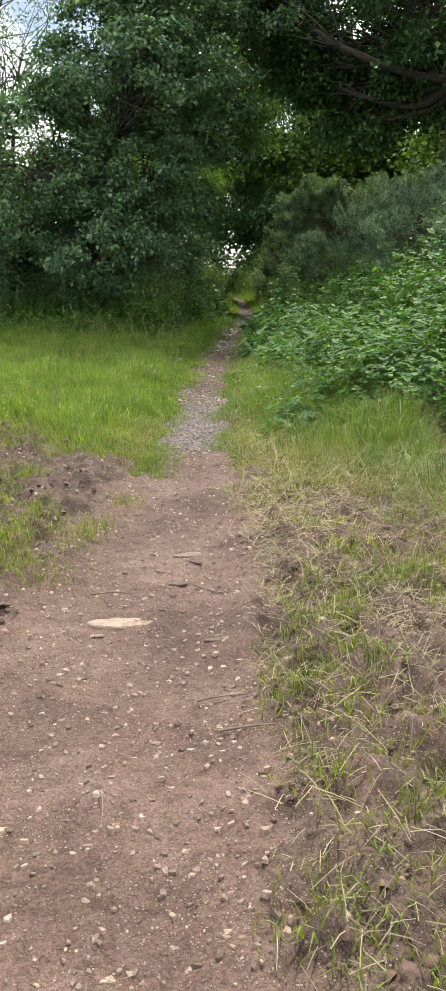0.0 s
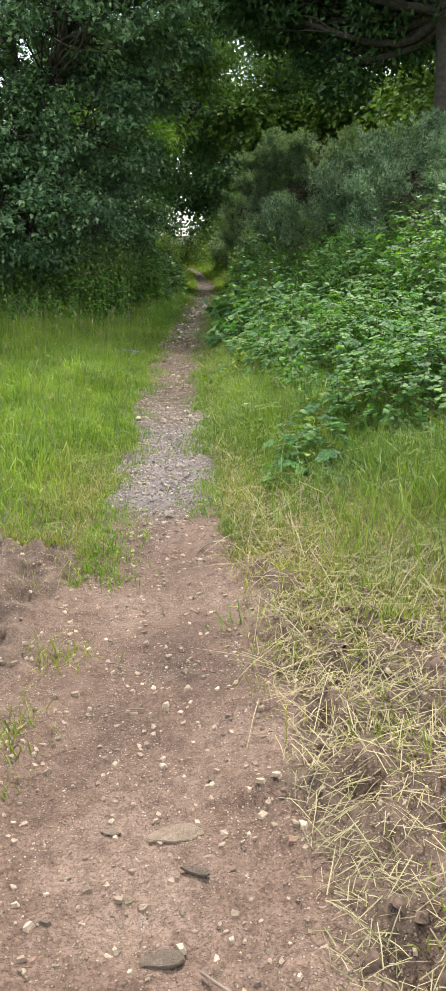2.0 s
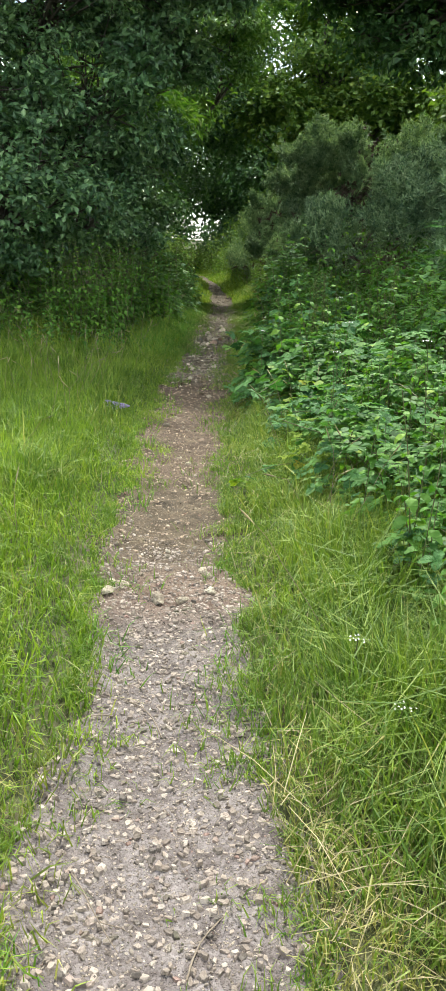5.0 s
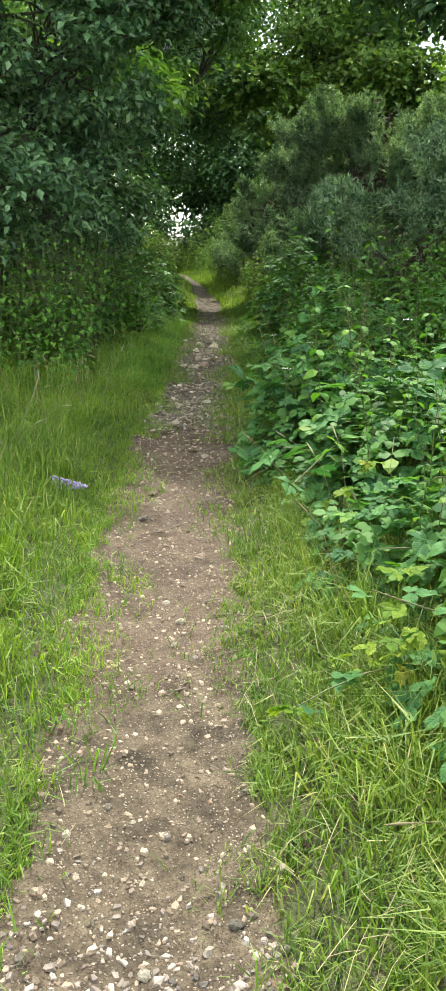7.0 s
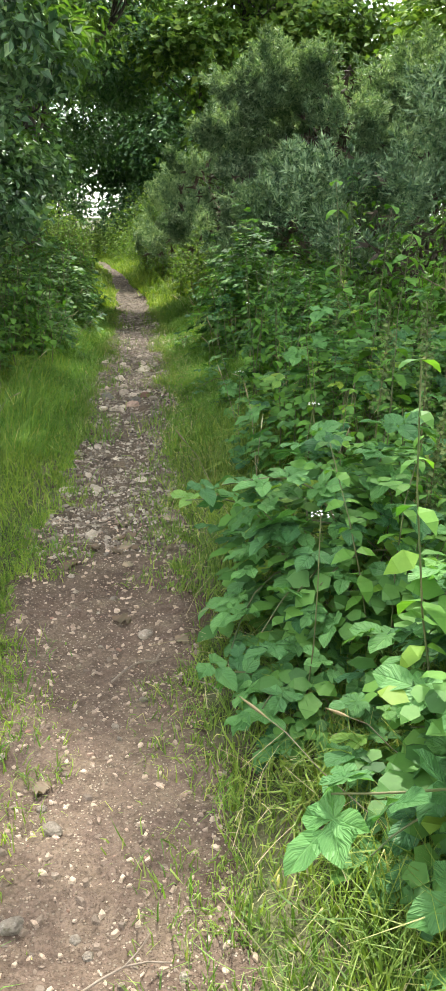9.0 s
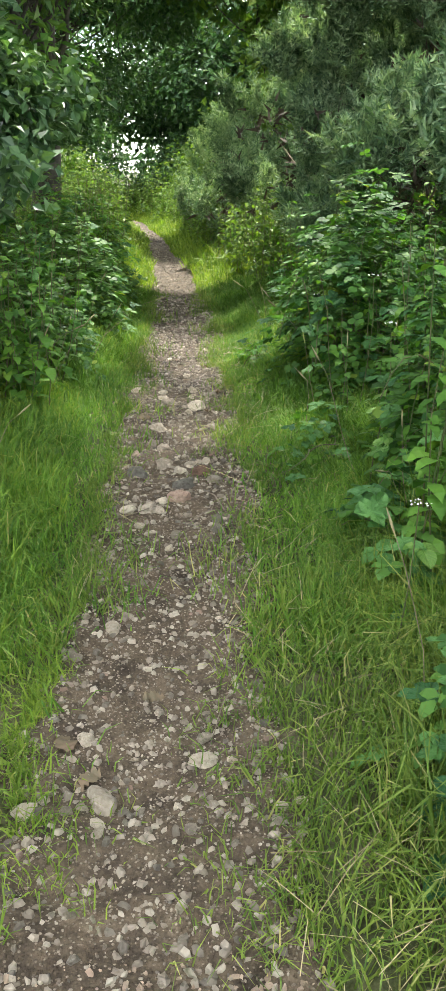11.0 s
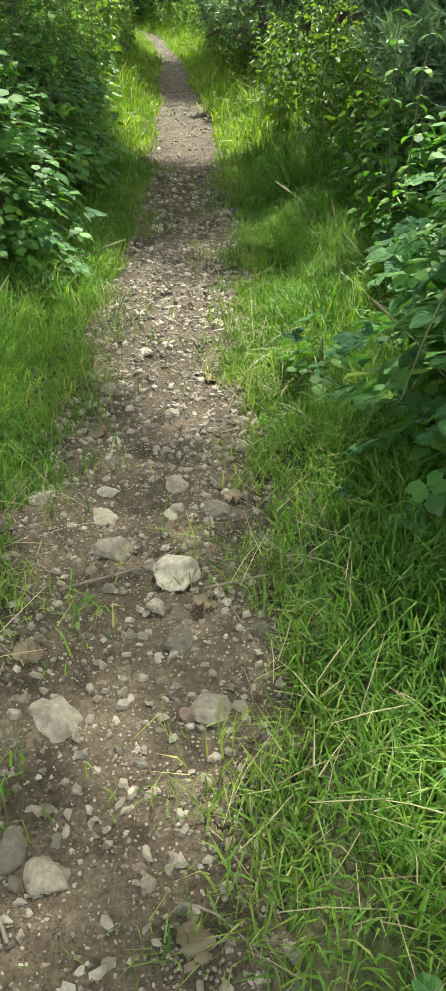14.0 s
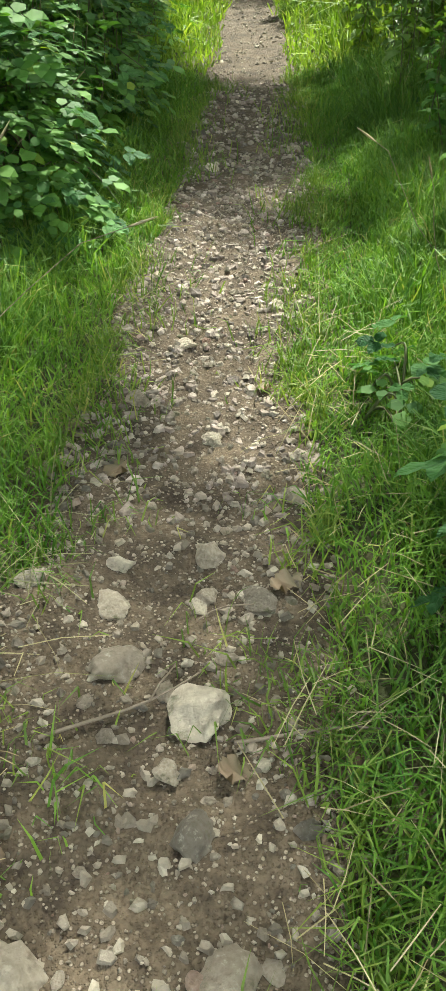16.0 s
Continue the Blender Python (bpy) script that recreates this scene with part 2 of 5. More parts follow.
M_PETAL = plain_material("white_petal", (0.70, 0.70, 0.64), (0.82, 0.80, 0.76), 40, 0.6, 0.1)
M_PURPLE = plain_material("lilac_flower", (0.26, 0.20, 0.42), (0.46, 0.38, 0.62), 60, 0.7, 0.5)

# ---- shape helpers ----
rng = np.random.default_rng(7)


def reseed(*place):
    """Each plant has chances of its own, so that a change to one leaves the others as they are."""
    k = sum(int(abs(v) * 1000) * p for v, p in zip(place, (7919, 104729, 1299709))) + 17
    rng.bit_generator.state = np.random.default_rng(k).bit_generator.state



def mesh_np(name, verts, faces, material, smooth=False):
    """A mesh from arrays of vertices and of faces with equally many corners each."""
    me = bpy.data.meshes.new(name)
    verts, faces = np.asarray(verts, np.float32), np.asarray(faces, np.int32)
    n, k = faces.shape
    me.vertices.add(len(verts))
    me.vertices.foreach_set("co", verts.ravel())
    me.loops.add(n * k)
    me.loops.foreach_set("vertex_index", faces.ravel())
    me.polygons.add(n)
    me.polygons.foreach_set("loop_start", np.arange(0, n * k, k, dtype=np.int32))
    me.polygons.foreach_set("use_smooth", np.full(n, smooth))
    me.materials.append(material)
    me.update(calc_edges=True)
    return me


def piece(name, me, parent=None, label=""):
    ob = new(name, me)
    ob.parent = parent
    return tagged(ob, label)


def unit(v):
    return v / np.maximum(np.linalg.norm(v, axis=-1, keepdims=True), 1e-9)


def turns(normal, tip):
    """Rotation matrices whose z is the normal and whose y runs towards tip."""
    z = unit(normal)
    y = unit(tip - (tip * z).sum(-1, keepdims=True) * z)
    return np.stack([np.cross(y, z), y, z], axis=-1)


def scatter(tv, tf, at, rot, size):
    """Copies of a template at many places, joined: vertices and faces."""
    tv, tf, size = np.asarray(tv, float), np.asarray(tf, int), np.asarray(size, float)
    if size.ndim == 1:
        size = size[:, None] * np.ones(3)
    v = np.einsum("nij,nkj->nki", rot, tv[None] * size[:, None, :]) + at[:, None, :]
    f = tf[None] + (np.arange(len(at)) * len(tv))[:, None, None]
    return v.reshape(-1, 3), f.reshape(-1, tf.shape[1])


def merge(parts):
    vs, fs, k = [], [], 0
    for v, f in parts:
        vs.append(v), fs.append(f + k)
        k += len(v)
    return np.concatenate(vs), np.concatenate(fs)


def tube(points, radii, sides=6):
    p, r = np.asarray(points, float), np.asarray(radii, float)
    d = unit(np.gradient(p, axis=0))
    side = unit(np.cross(d, np.array([0.31, 0.17, 0.93]) + 0 * d) + 1e-6)
    up = np.cross(side, d)
    a = np.linspace(0, 2 * np.pi, sides, endpoint=False)
    v = p[:, None] + r[:, None, None] * (np.cos(a)[None, :, None] * side[:, None] + np.sin(a)[None, :, None] * up[:, None])
    i, j = np.meshgrid(np.arange(len(p) - 1), np.arange(sides), indexing="ij")
    i, j = i.ravel(), j.ravel()
    k = (j + 1) % sides
    f = np.stack([i * sides + j, i * sides + k, (i + 1) * sides + k, (i + 1) * sides + j], 1)
    return v.reshape(-1, 3), f


def bent(a, b, sag=0.0, wob=0.1, n=7):
    """A wavering line from a to b."""
    a, b = np.asarray(a, float), np.asarray(b, float)
    t = np.linspace(0, 1, n)[:, None]
    p = a + (b - a) * t
    amp = wob * np.linalg.norm(b - a)
    p += np.sin(np.pi * t) * rng.normal(0, amp * 0.6, 3) + np.sin(2 * np.pi * t) * rng.normal(0, amp * 0.35, 3)
    p[:, 2] += (np.sin(np.pi * t) * sag)[:, 0]
    return p


def lattice(x, y, seed):
    i, j = np.floor(x).astype(np.int64), np.floor(y).astype(np.int64)
    u, v = x - i, y - j
    u, v = u * u * (3 - 2 * u), v * v * (3 - 2 * v)

    def h(a, b):
        k = (a * 374761393 + b * 668265263 + seed * 1442695041) & 0xFFFFFFFF
        k = ((k ^ (k >> 13)) * 1274126177) & 0xFFFFFFFF
        return ((k ^ (k >> 16)) & 0xFFFF) / 65535.0

    return (h(i, j) * (1 - u) + h(i + 1, j) * u) * (1 - v) + (h(i, j + 1) * (1 - u) + h(i + 1, j + 1) * u) * v


def fbm(x, y, scale, seed=1, octaves=4):
    x, y = np.asarray(x, float), np.asarray(y, float)
    s, a, tot = 0.0, 1.0, 0.0
    for k in range(octaves):
        s = s + a * lattice(x * scale + 11.3 * k, y * scale + 5.7 * k, seed + k)
        tot += a
        a *= 0.5
        scale *= 2.03
    return s / tot


def step(a, b, v):
    t = np.clip((np.asarray(v, float) - a) / (b - a), 0, 1)
    return t * t * (3 - 2 * t)


# ---- the lie of the land ----
EDGE_Y = [-4, 0, 4.6, 6.0, 7.5, 8.7, 11.3, 12.4, 14.9, 16.3, 18.0, 20.0, 22.2, 25.5, 32, 38, 44]
EDGE_L = [-1.6, -1.35, -0.80, -0.64, -0.58, -0.55, -0.58, -0.57, -0.43, -0.27, -0.10, 0.03, 0.18, 0.30, 0.38, 0.1, -1.2]
EDGE_R = [0.16, 0.14, 0.10, 0.08, 0.09, 0.02, 0.07, 0.12, 0.26, 0.37, 0.53, 0.66, 0.82, 0.86, 0.80, 0.5, -0.7]


def path_edges(y):
    wob = 0.16 * (fbm(0 * y, y, 1.9, 31) - 0.5) + 0.13 * (fbm(0 * y + 3, y, 7.5, 35, 3) - 0.5)
    wob2 = 0.16 * (fbm(0 * y + 9, y, 2.3, 41) - 0.5) + 0.13 * (fbm(0 * y + 5, y, 7.0, 45, 3) - 0.5)
    return np.interp(y, EDGE_Y, EDGE_L) + wob, np.interp(y, EDGE_Y, EDGE_R) + wob2


def land(x, y):
    """Height of the ground."""
    x, y = np.asarray(x, float), np.asarray(y, float)
    l, r = path_edges(y)
    z = 0.12 * step(15.5, 18.7, y)
    z = z + 0.03 * step(0.05, 0.7, x - r) + 0.03 * step(0.05, 0.7, l - x)
    z = z + 0.30 * step(0.8, 2.6, x - r) * step(6.5, 9.5, y) + 0.12 * step(0.8, 2.6, l - x) * step(12, 15, y)
    return z + 0.05 * (fbm(x, y, 0.7, 3) - 0.5)


def meadow_edge(x):
    """How far the churned earth reaches along the path on the meadow side."""
    return 5.5 - 1.3 * np.clip(x, -2.6, 0)


def mud_mask(x, y):
    """1 on bare trodden or churned earth, 0 under grass."""
    l, r = path_edges(y)
    on = step(-0.06, 0.05, x - l) * step(-0.06, 0.05, r - x) * step(-2.75, -2.4, y)
    n = fbm(x, y, 1.6, 77) - 0.5 + 0.45 * (fbm(x, y, 6.5, 78, 3) - 0.5)
    rim = step(0.0, 0.6, x + 4.0 - 1.6 * n) * step(0.0, 0.6, 2.5 + 1.6 * n - x) * step(0.0, 0.6, y + 2.3 - 1.6 * n)
    left = rim * step(0.0, 0.8, meadow_edge(x) + 0.3 + 1.1 * n - y) * (x < 0)
    right = rim * step(0.0, 0.9, 7.2 - 1.15 * np.clip(x, 0, 3) + 1.6 * n - y) * (x >= 0)
    return np.maximum(on, np.maximum(left, right))


def build_ground():
    def axis(fine_a, fine_b, fine, far):
        mid = np.arange(fine_a, fine_b + 1e-6, fine)
        out = np.geomspace(0.5, far, 16)
        return np.concatenate([fine_a - out[::-1], mid, fine_b + out])

    xs, ys = axis(-7, 7, 0.16, 900), axis(-3, 45, 0.2, 900)
    X, Y = np.meshgrid(xs, ys)
    l, r = path_edges(Y)
    low = step(0.55, 1.0, mud_mask(X, Y)) * (X > -4.4) * (X < 2.8) * (Y > -2.7) * (Y < 43.5)
    Z = np.where((np.abs(X) < 60) & (np.abs(Y) < 90), land(X, Y), 0.0) - 0.10 * low - 0.01
    v = np.stack([X, Y, Z], -1).reshape(-1, 3)
    n, m = X.shape
    i, j = np.meshgrid(np.arange(n - 1), np.arange(m - 1), indexing="ij")
    a = (i * m + j).ravel()
    f = np.stack([a, a + 1, a + m + 1, a + m], 1)
    ob = piece("ground", mesh_np("ground", v, f, M_GROUND, True))
    return tagged(ob, "dark soil with thatch under grass and brambles", "ground", kind="structure")


def path_height(x, y):
    """Height of the trodden earth, with ruts, hoof marks and clods."""
    l, r = path_edges(y)
    c = (l + r) / 2
    half = (r - l) / 2
    m = mud_mask(x, y)
    lane = step(0.22, -0.12, np.abs(x - c) - half + 0.35 * (fbm(x, y, 3.1, 71, 3) - 0.5))
    churn = np.clip(m - lane, 0, 1) * step(9.4, 8.2, y)
    z = 0.12 * step(15.5, 18.7, y) + 0.05 * (fbm(x, y, 0.7, 3) - 0.5)
    z = z - 0.03 * lane * (1 - np.clip(np.abs(x - c) / np.maximum(half, 0.1), 0, 1) ** 2)
    z = z + 0.045 * (fbm(x, y, 6, 5, 4) - 0.5) + 0.024 * (fbm(x, y, 26, 8, 2) - 0.5)
    ridge = np.abs(fbm(x, y * 0.55, 6.5, 15, 4) - 0.5) * 2
    z = z + churn * (0.02 + 0.17 * (0.33 - ridge)) + churn * 0.11 * (fbm(x, y, 11, 25, 4) - 0.5)
    rut = np.exp(-((x - 0.98 - 0.05 * np.sin(y * 1.7)) / 0.12) ** 2) * step(4.6, 3.2, y) + np.exp(-((x + 1.5 - 0.06 * np.sin(y * 1.3)) / 0.13) ** 2) * step(6.6, 5.4, y)
    z = z - 0.05 * rut * (0.6 + 0.4 * np.sin(y * 2 * np.pi / 0.17))
    return z - 0.045 * (1 - m), churn


def build_path():
    parts, k = [], 0
    gravel, churns, greys = [], [], []
    for y0, y1, x0, x1, d in ((-2.8, 9.4, -4.5, 2.9, 0.03), (9.4, 22.0, -1.3, 1.3, 0.024), (22.0, 44.0, -1.9, 1.7, 0.07)):
        X, Y = np.meshgrid(np.arange(x0, x1 + 1e-6, d), np.linspace(y0, y1, int((y1 - y0) / d) + 1))
        Z, ch = path_height(X, Y)
        n, m = X.shape
        i, j = np.meshgrid(np.arange(n - 1), np.arange(m - 1), indexing="ij")
        a = (i * m + j).ravel()
        f = np.stack([a, a + 1, a + m + 1, a + m], 1)
        keep = mud_mask(X, Y).ravel()[f].max(1) > 0.01
        parts.append((np.stack([X, Y, Z], -1).reshape(-1, 3), f[keep]))
        gr = step(6.6, 7.6, Y) * step(9.8, 8.8, Y) + 0.5 * step(9.3, 10.0, Y) * step(11.5, 10.3, Y) + step(14.6, 16.4, Y) * 0.9 + 0.48 * step(9.8, 10.6, Y) * step(16, 15, Y)
        gravel.append(np.clip(gr, 0, 1).ravel()), churns.append(ch.ravel())
        greys.append((step(6.5, 7.3, Y + 0.5 * (fbm(X, Y, 3, 9, 2) - 0.5)) * step(10.2, 8.8, Y)).ravel())
    v, f = merge(parts)
    me = mesh_np("path", v, f, M_PATH, True)
    for name, val in (("gravel", np.concatenate(gravel)), ("churn", np.concatenate(churns)), ("grey", np.concatenate(greys))):
        me.attributes.new(name, "FLOAT", "POINT").data.foreach_set("value", val.astype(np.float32))
    ob = piece("path", me)
    return tagged(ob, "narrow footpath of reddish mud and grey gravel", "path", kind="structure")


ground = build_ground()
path = build_path()

# ---- templates ----
LEAF = np.array([(0, 0, 0), (-0.5, 0.42, 0.13), (0, 1, -0.10), (0.5, 0.42, 0.13)])
LEAF_F = np.array([(0, 3, 2), (0, 2, 1)])
LEAF6 = np.array([(0, 0, 0), (-0.36, 0.22, 0.10), (-0.46, 0.55, 0.10), (0, 1, -0.12), (0.46, 0.55, 0.10), (0.36, 0.22, 0.10), (0, 0.5, 0)])
LEAF4 = np.array([(0, 0, 0), (-0.45, 0.32, 0.10), (-0.36, 0.66, 0.07), (0, 1, -0.14), (0.36, 0.66, 0.07), (0.45, 0.32, 0.10)])
LEAF4_F = np.array([(0, 5, 1), (1, 5, 4), (1, 4, 2), (2, 4, 3)])
LEAF6_F = np.array([(0, 6, 1), (1, 6, 2), (2, 6, 3), (3, 6, 4), (4, 6, 5), (5, 6, 0)])


def blade_template(bend, droop):
    v = [(-0.5, 0, 0), (0.5, 0, 0), (-0.42, bend * 0.14, 0.42), (0.42, bend * 0.14, 0.42), (-0.28, bend * 0.48, 0.76 - droop * 0.1), (0.28, bend * 0.48, 0.76 - droop * 0.1), (0, bend, 0.95 - droop)]
    return np.array(v), np.array([(0, 1, 3), (0, 3, 2), (2, 3, 5), (2, 5, 4), (4, 5, 6)])


def short_blade(bend, droop):
    v = [(-0.5, 0, 0), (0.5, 0, 0), (-0.36, bend * 0.26, 0.58), (0.36, bend * 0.26, 0.58), (0, bend, 0.95 - droop)]
    return np.array(v), np.array([(0, 1, 3), (0, 3, 2), (2, 3, 4)])


LONG_BLADES = [blade_template(0.2, 0.0), blade_template(0.5, 0.15), blade_template(0.8, 0.4), blade_template(0.95, 0.65)]
BLADES = [short_blade(0.15, 0.0), short_blade(0.45, 0.12), short_blade(0.75, 0.35), short_blade(0.95, 0.6)]


def compound_leaf(n, seed):
    """A bramble leaf of n toothed leaflets on one stalk, one metre from tip to tip."""
    r = np.random.default_rng(seed)
    parts = []
    angles = [0, 78, -78] if n == 3 else [0, 62, -62, 118, -118]
    for k, a in enumerate(angles):
        L = 0.62 if k == 0 else 0.52 - 0.06 * (k > 2)
        W = L * r.uniform(0.70, 0.82)
        out = [(0, 0, 0)]
        prof = [(0.08, 0.27), (0.32, 0.50), (0.62, 0.45), (0.86, 0.22)]
        left = [(-W * w, L * t, 0.05 * W + 0.03 * r.normal()) for t, w in prof]
        right = [(W * w, L * t, 0.05 * W + 0.03 * r.normal()) for t, w in prof]
        rib = [(0, L * 0.30, -0.01), (0, L * 0.62, -0.02)]
        v = np.array(out + left + [(0, L, -0.10 * L)] + right[::-1] + rib)
        f = [(0, 10, 1), (1, 10, 2), (2, 10, 3), (3, 10, 11), (3, 11, 4), (4, 11, 5), (5, 11, 6), (6, 11, 7), (7, 11, 10), (7, 10, 8), (8, 10, 9), (9, 10, 0)]
        ca, sa = np.cos(np.radians(a)), np.sin(np.radians(a))
        base = np.array([0, 0.16 if k == 0 else 0.0, 0])
        tilt = np.array([[1, 0, 0], [0, 1, 0], [0, -0.12 * r.uniform(0, 2), 1]])
        v = (v + base) @ tilt.T @ np.array([[ca, -sa, 0], [sa, ca, 0], [0, 0, 1]]).T
        parts.append((v, np.array(f)))
    return merge(parts)


def simple_compound(n, seed):
    """The same leaf with plainer leaflets, for those deep in a thicket."""
    r = np.random.default_rng(seed)
    parts = []
    for k, a in enumerate([0, 78, -78] if n == 3 else [0, 62, -62, 118, -118]):
        L = 0.62 if k == 0 else 0.5
        W = L * r.uniform(0.68, 0.8)
        v = np.array([(0, 0, 0), (-W * 0.5, L * 0.36, 0.05 * W), (-W * 0.34, L * 0.75, 0.03), (0, L, -0.1 * L), (W * 0.34, L * 0.75, 0.03), (W * 0.5, L * 0.36, 0.05 * W)])
        f = np.array([(0, 5, 1), (1, 5, 4), (1, 4, 2), (2, 4, 3)])
        ca, sa = np.cos(np.radians(a)), np.sin(np.radians(a))
        v = (v + np.array([0, 0.16 if k == 0 else 0.0, -0.1 * r.uniform()])) @ np.array([[ca, -sa, 0], [sa, ca, 0], [0, 0, 1]]).T
        parts.append((v, f))
    return merge(parts)


SIMPLE = [simple_compound(3, 1), simple_compound(3, 2), simple_compound(5, 3), simple_compound(3, 4)]
COMPOUND = [compound_leaf(3, 1), compound_leaf(3, 2), compound_leaf(5, 3), compound_leaf(3, 4)]


def rock_template(seed, flat=0.6, sub=1):
    bm = bmesh.new()
    bmesh.ops.create_icosphere(bm, subdivisions=sub, radius=0.5)
    r = np.random.default_rng(seed)
    cuts = unit(r.normal(size=(7, 3)))
    v = np.array([q.co for q in bm.verts])
    for c in cuts:
        d = v @ c
        lim = r.uniform(0.26, 0.42)
        v -= np.maximum(d - lim, 0)[:, None] * c
    for amp, fq in ((0.10, 2.2), (0.05, 5.5)):
        w = unit(v)
        v += w * amp * np.array([noise.noise(Vector(q) * fq + Vector((seed * 3.1, 0, 0))) for q in w])[:, None]
    v *= np.array([1.0, r.uniform(0.65, 0.95), flat])
    f = np.array([[q.index for q in p.verts] for p in bm.faces])
    bm.free()
    return v, f


def slab_template(seed):
    """A flat worn stone: an uneven oval plate with a rounded rim and a slightly hollow top."""
    r = np.random.default_rng(seed)
    a = np.linspace(0, 2 * np.pi, 18, endpoint=False)
    w = 0.46 + 0.05 * np.sin(2 * a + r.uniform(0, 6)) + 0.035 * np.sin(3 * a + r.uniform(0, 6)) + 0.02 * r.normal(size=18)
    rings = []
    for k, z in ((1.0, -0.06), (0.99, 0.004), (0.93, 0.020), (0.55, 0.022)):
        rings.append(np.stack([k * w * np.cos(a), 0.5 * k * w * np.sin(a), z + 0.004 * r.normal(size=18)], -1))
    v = np.concatenate(rings + [np.array([(0, 0, 0.018)])])
    f = []
    for k in range(18):
        q = (k + 1) % 18
        for i in range(3):
            f += [(18 * i + k, 18 * i + q, 18 * i + 18 + q), (18 * i + k, 18 * i + 18 + q, 18 * i + 18 + k)]
        f.append((54 + k, 54 + q, 72))
    return v, np.array(f)


def grit_template(seed):
    """A small angular stone: an uneven five-sided frustum."""
    r = np.random.default_rng(seed)
    a = np.sort(np.arange(5) * np.pi / 2.5 + r.normal(0, 0.25, 5))
    w = r.uniform(0.35, 0.58, 5)
    low = np.stack([w * np.cos(a), 0.75 * w * np.sin(a), np.full(5, -0.15)], -1)
    top = np.stack([w * 0.7 * np.cos(a), 0.53 * w * np.sin(a), 0.17 + r.uniform(-0.08, 0.08, 5)], -1)
    f = [(5, 6, 7), (5, 7, 8), (5, 8, 9)]
    for k in range(5):
        q = (k + 1) % 5
        f += [(k, q, 5 + q), (k, 5 + q, 5 + k)]
    return np.concatenate([low, top]), np.array(f)


GRIT = [grit_template(s) for s in range(6)]
BEAD = rock_template(3, 0.8, 1)


def random_turn(n, tilt=0.3):
    a = rng.uniform(0, 2 * np.pi, n)
    z = np.stack([rng.normal(0, tilt, n), rng.normal(0, tilt, n), np.ones(n)], -1)
    return turns(z, np.stack([np.cos(a), np.sin(a), 0 * a], -1))


# ---- trees and shrubs ----


def clusters(lobes, per_area, inner=0.55, bough=0.37):
    """Places of leaf clumps on boughs over egg-shaped lobes, and the way out from each."""
    at, out = [], []
    for cx, cy, cz, rx, ry, rz, *thin in lobes:
        area = rx * ry + ry * rz + rx * rz
        n, k = int(per_area * area * (thin[0] if thin else 1.0)), max(7, int(5.5 * area ** 0.75))
        size = np.array([rx, ry, rz])
        d = unit(rng.normal(size=(k, 3)))
        mid = d * rng.uniform(inner, 0.95, k)[:, None] * size
        r = bough * size.mean() * rng.uniform(0.6, 1.25, k)
        who = rng.integers(0, k, n)
        e = unit(rng.normal(size=(n, 3)) + 0.55 * d[who] + np.array([0, 0, 0.45]))
        p = mid[who] + e * (r[who] * rng.uniform(0.55, 1.0, n) ** 0.6)[:, None] * np.array([1.1, 1.1, 0.75])
        at.append(np.array([cx, cy, cz]) + p)
        out.append(unit(e + 0.5 * d[who]))
    return np.concatenate(at), np.concatenate(out)


def leaves_round(at, out, per, spread, length, width, template=(LEAF, LEAF_F), up=0.55, loose=0.8, hang=0.0):
    n = len(at) * per
    c = np.repeat(at, per, 0) + rng.normal(0, 1, (n, 3)) * np.array([spread, spread, spread * 0.6])
    o = np.repeat(out, per, 0)
    nor = unit(0.45 * o + np.array([0, 0, up]) + rng.normal(0, loose * 0.6, (n, 3)))
    tip = unit(o * 0.5 + rng.normal(0, 0.7, (n, 3)) - np.array([0, 0, 0.25 + hang]))
    s = rng.uniform(0.65, 1.2, n)
    size = np.stack([width * s, length * s, length * s], -1)
    return scatter(*template, c, turns(nor, tip), size)


